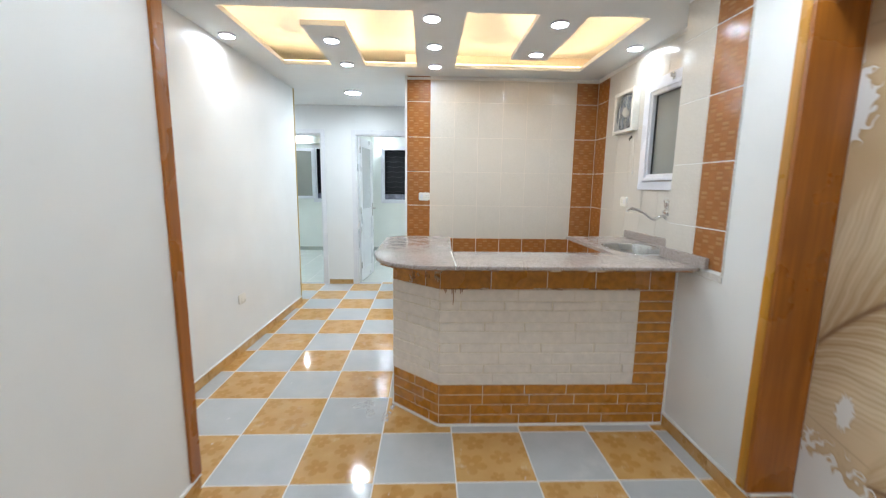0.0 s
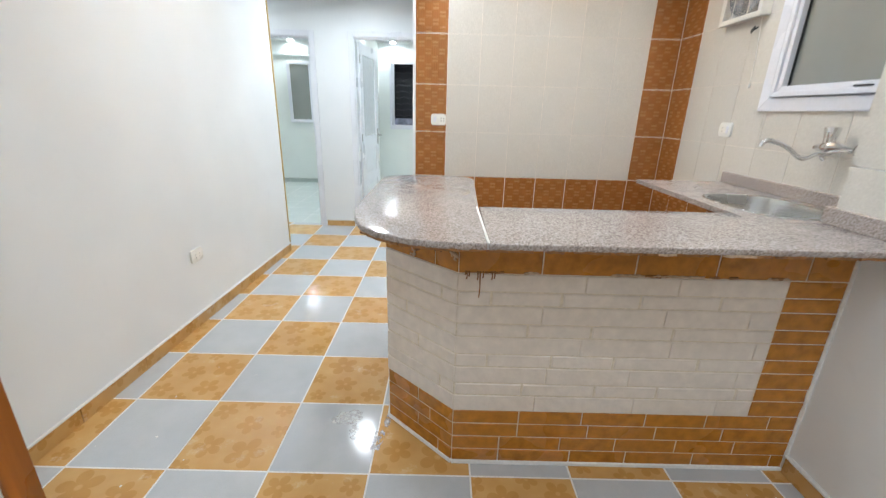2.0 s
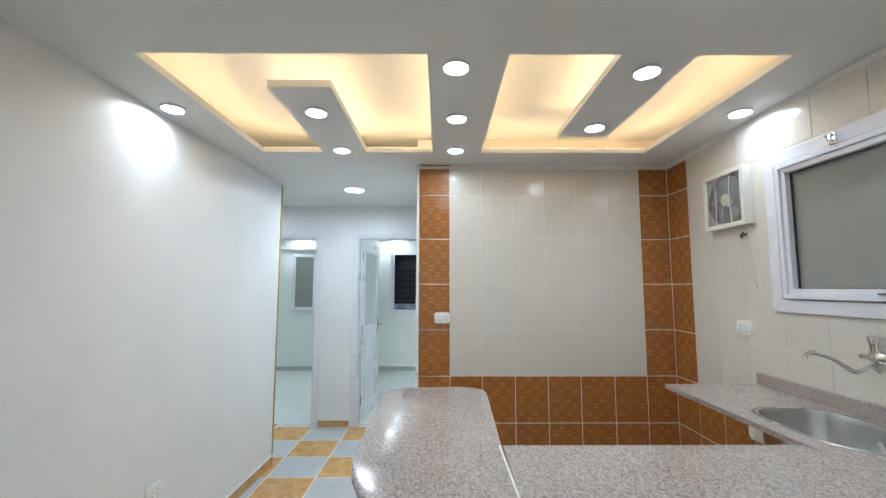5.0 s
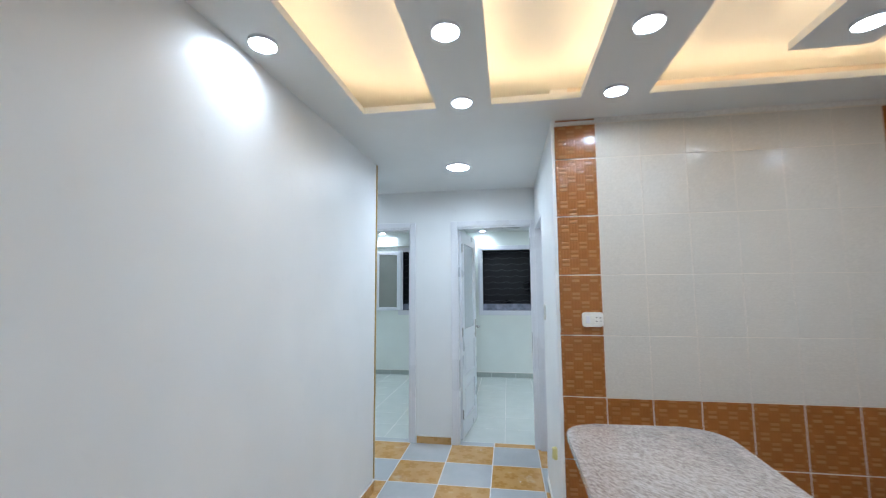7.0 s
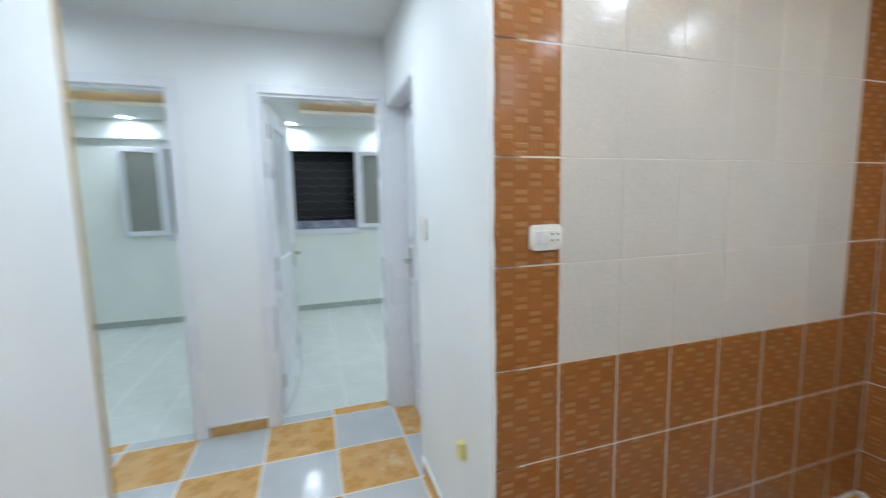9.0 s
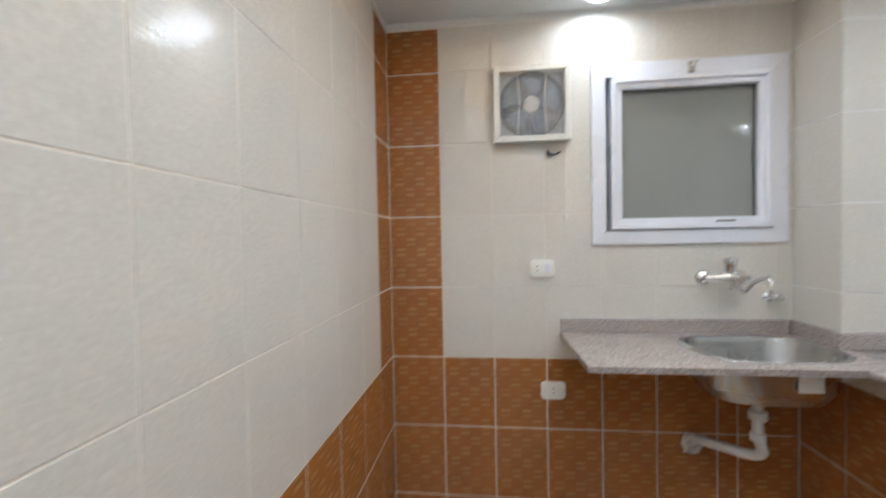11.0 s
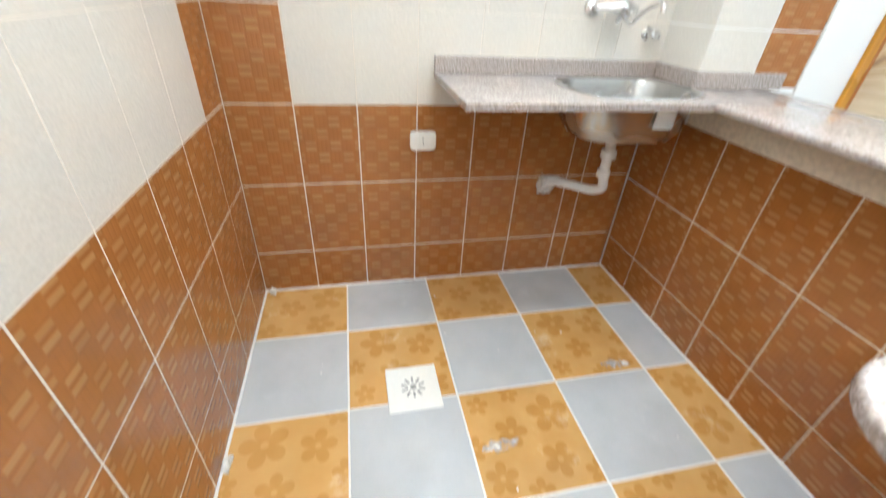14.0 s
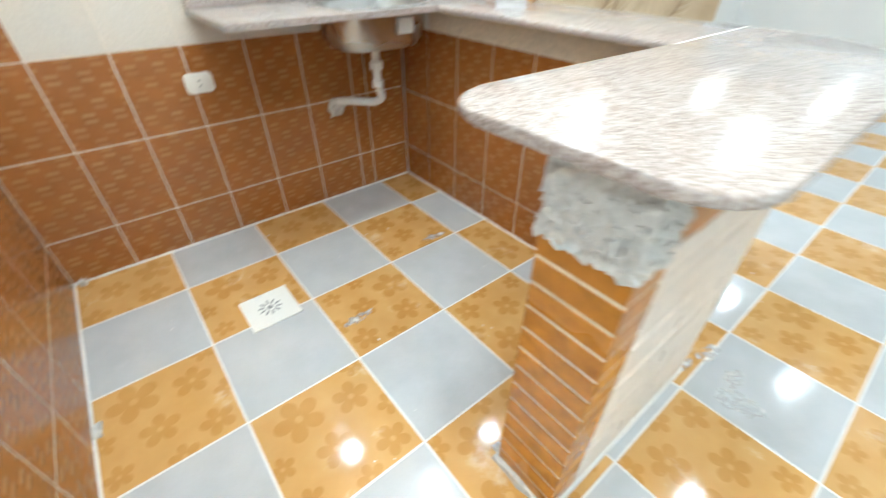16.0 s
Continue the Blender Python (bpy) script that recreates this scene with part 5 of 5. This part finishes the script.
def cut_tiles(parent, n, start, breaks, zs, choose, hole):
    """As wall_tiles, leaving out what lies in the opening (u0, u1, z0, z1)."""
    us = sorted({*breaks, hole[0], hole[1]})
    hs = sorted({*zs, hole[2], hole[3]})
    for k, (a, b) in enumerate(zip(breaks, breaks[1:])):
        for r, (c, d) in enumerate(zip(zs, zs[1:])):
            over = a < hole[1] - 0.001 and b > hole[0] + 0.001 and c < hole[3] - 0.001 and d > hole[2] + 0.001
            if not over:
                wall_tiles(parent, n, start, [a, b], [c, d], lambda *_: choose(k, r))
                continue
            for a2, b2 in zip(us, us[1:]):
                for c2, d2 in zip(hs, hs[1:]):
                    if a2 < a - 0.001 or b2 > b + 0.001 or c2 < c - 0.001 or d2 > d + 0.001:
                        continue
                    if a2 >= hole[0] - 0.001 and b2 <= hole[1] + 0.001 and c2 >= hole[2] - 0.001 and d2 <= hole[3] + 0.001:
                        continue
                    if b2 - a2 > 0.01 and d2 - c2 > 0.01:
                        wall_tiles(parent, n, start, [a2, b2], [c2, d2], lambda *_: choose(k, r))


cut_tiles(wall_window, (-1, 0), (X_WIN, Y_BACK), ww, ROWS_Z, lambda k, r: BROWN if r < 3 or k == 0 else BEIGE, (HOLE[0], HOLE[1], 1.45, 2.165))
up = [TOP + 0.002] + ROWS_Z[4:]
wall_tiles(wall_pillar, (0, 1), (X_WIN, Y_PIL), [0.0, X_WIN - X_PIL], up, lambda k, r: BEIGE)
wall_tiles(wall_pillar, (-1, 0), (X_PIL, Y_PIL), [0.0, 0.253, 0.488], up, lambda k, r: BROWN if k else BEIGE)
inner = upto(X_WIN - IN_A, 0.229, 0.2375)
wall_tiles(counter_base, (0, 1), (X_WIN, IN_Y), inner, COUNTER_ROWS, lambda k, r: BROWN)
wall_tiles(counter_base, (1, 0), (IN_X, IN_B), [0.0, 0.25, 0.5, CY1 - IN_B - 0.01], COUNTER_ROWS, lambda k, r: BROWN)
slope = (Vector((IN_A, IN_Y)) - Vector((IN_X, IN_B))).normalized()
wall_tiles(counter_base, (-slope.y, slope.x), (IN_A, IN_Y), [0.0, (Vector((IN_A, IN_Y)) - Vector((IN_X, IN_B))).length], COUNTER_ROWS, lambda k, r: BROWN)

wall_tiles(wall_back, (0, -1), (X_HALL, Y_BACK - 0.006), [0.02, 0.245], [2.449, 2.463], lambda k, r: BROWN)
# ragged plaster line between tiles and ceiling
edge = setting("trim_plaster", rough_lump(X_HALL + 0.01, X_WIN - 0.003, Y_BACK - 0.004, Y_BACK + 0.004, 2.435, CEIL, 2.0, 0.006), GROUT, "ragged white plaster line above the tiles")
edge2 = setting("trim_plaster_side", rough_lump(X_WIN - 0.004, X_WIN + 0.004, Y_PIL, Y_BACK - 0.006, 2.435, CEIL, 6.0, 0.006), GROUT, "ragged white plaster line above the tiles")
edge3 = setting("trim_plaster_edge", rough_lump(X_HALL - 0.004, X_HALL + 0.015, Y_BACK - 0.004, Y_BACK + 0.012, 0.0, CEIL, 4.0, 0.005, 40, 30), WHITE, "ragged white plaster edge beside the brown tiles")

beads = [((X_HALL, Y_BACK), (X_WIN, Y_BACK)), ((X_WIN, Y_BACK), (X_WIN, IN_Y)), ((X_WIN, IN_Y), (IN_A, IN_Y)), ((IN_A, IN_Y), (IN_X, IN_B)), ((IN_X, IN_B), (IN_X, CY1))]
bead_line = setting("trim_bead", boxes((X_WIN - 0.012, X_WIN - 0.001, Y_BACK - 0.012, Y_BACK - 0.001, 0, 0.012)), GROUT, "uneven white mortar bead along the kitchen floor edge")
for i, ((ax, ay), (bx, by)) in enumerate(beads):
    n = max(6, int(math.hypot(bx - ax, by - ay) / 0.03))
    pts = [(ax + (bx - ax) * t / n, ay + (by - ay) * t / n, 0.001 + 0.002 * noise.noise(Vector((t * 0.4, i, 0)))) for t in range(n + 1)]
    part("bead", tube(pts, [0.008 + 0.0035 * noise.noise(Vector((t * 0.6, i * 3.0, 5))) for t in range(n + 1)], 7), GROUT, bead_line, "", True)

for x, y, w, h, q in ((IN_X + 0.004, CY1 - 0.02, 0.05, 0.03, 1.0), (-0.005, 3.19, 0.035, 0.022, 2.0), (IN_X + 0.012, 3.13, 0.03, 0.012, 3.0), (0.19, 2.40, 0.03, 0.02, 4.0), (0.33, 2.392, 0.06, 0.014, 5.0), (1.72, 4.13, 0.035, 0.02, 6.0), (0.86, 4.15, 0.05, 0.012, 7.0)):
    tagged(part("mortar_crumb", rough_lump(x - w / 2, x + w / 2, y - 0.012, y + 0.012, 0.0, h, q, 0.008, 8, 70), PLASTER, None, "", True), "small crumb of dried white mortar on the kitchen floor", "mortar")
SPECK = surface("dried_white_mortar", (0.74, 0.72, 0.68), 0.85, grain=80, var=0.15, bump=0.4, dist=0.002)
srng = random.Random(12)
bm = bmesh.new()
for _ in range(46):
    x, y = srng.choice(((srng.uniform(0.1, 1.7), srng.uniform(2.45, 4.1)), (srng.uniform(-1.4, 1.4), srng.uniform(1.3, 2.2)), (srng.uniform(-1.4, -0.3), srng.uniform(2.2, 5.5))))
    r = srng.uniform(0.0015, 0.006)
    pts = [(x + r * srng.uniform(0.5, 1.2) * math.cos(a * math.pi / 3), y + r * srng.uniform(0.5, 1.2) * math.sin(a * math.pi / 3)) for a in range(6)]
    extrude_outline(pts, 0.0, 0.0014, bm)
tagged(part("mortar_specks", bm, SPECK), "specks of dried white mortar on the floor tiles", "mortar", "", "stuff")

ledge = setting("trim_ledge", rough_lump(X_PIL - 0.006, X_PIL + 0.001, 1.90, 2.06, 0.965, 0.998, 9.0, 0.004), PLASTER, "ragged plaster edge below the brown tile column")
ledge2 = setting("trim_column", rough_lump(X_PIL - 0.003, X_PIL + 0.001, 1.898, 1.908, 1.0, CEIL, 11.0, 0.004, 14, 40), PLASTER, "ragged plaster edge beside the brown tile column")

# uneven white mortar where the counter meets the wall pier
corner_bead = setting("trim_corner", boxes((X_PIL - 0.006, X_PIL - 0.0005, CY0 - 0.006, CY0 - 0.0005, 0.0, 0.06)), GROUT, "uneven white mortar bead between counter and wall pier")
pts = [(X_PIL - 0.002, CY0 - 0.002, 0.02 + 0.94 * i / 40) for i in range(41)]
part("bead", tube(pts, [0.008 + 0.005 * noise.noise(Vector((i * 0.5, 2.0, 7.0))) for i in range(41)], 7), GROUT, corner_bead, "", True)


def film_mat():
    """Painted reflections on glaze: a broken milky film."""
    m, t, b = node_mat("milky_glint_film")
    k = Net(t)
    v = k.place()
    b.inputs["Base Color"].default_value = (0.82, 0.81, 0.79, 1)
    b.inputs["Roughness"].default_value = 0.35
    k.put(b.inputs["Alpha"], k.span(k.noise(v, 38.0, 5, 0.7), 0.42, 0.66, 0.0, 0.8))
    return m


FILM = film_mat()


def floor_glint(x, y, w, h, turn_deg, seed):
    """A thin ragged pale patch that paints reflected light on the tiles."""
    r = random.Random(seed)
    pts = []
    for i in range(22):
        a = 2 * math.pi * i / 22
        q = r.uniform(0.7, 1.1)
        pts.append((w / 2 * q * math.cos(a), h / 2 * q * math.sin(a)))
    ob = part("painted_glint", extrude_outline(pts, 0.0006, 0.0012), FILM)
    ob.matrix_world = pose(x, y, 0, 0, 0, turn_deg)
    tagged(ob, "thin milky patch painted for light reflected off the floor tiles", "mortar", "dried mortar films")


# pale patches painted where the wet or dusty floor reflects light
for x, y, w, h, a, q in ((0.779, 3.285, 0.05, 0.14, 4, 1), (1.043, 2.69, 0.05, 0.13, -3, 2), (-0.35, 2.49, 0.16, 0.10, 20, 3), (-0.30, 2.40, 0.07, 0.10, 0, 4), (-0.195, 2.35, 0.06, 0.13, -8, 5), (-0.165, 2.47, 0.03, 0.09, 0, 6), (1.72, 3.47, 0.02, 0.07, 0, 7)):
    floor_glint(x, y, w, h, a, q)
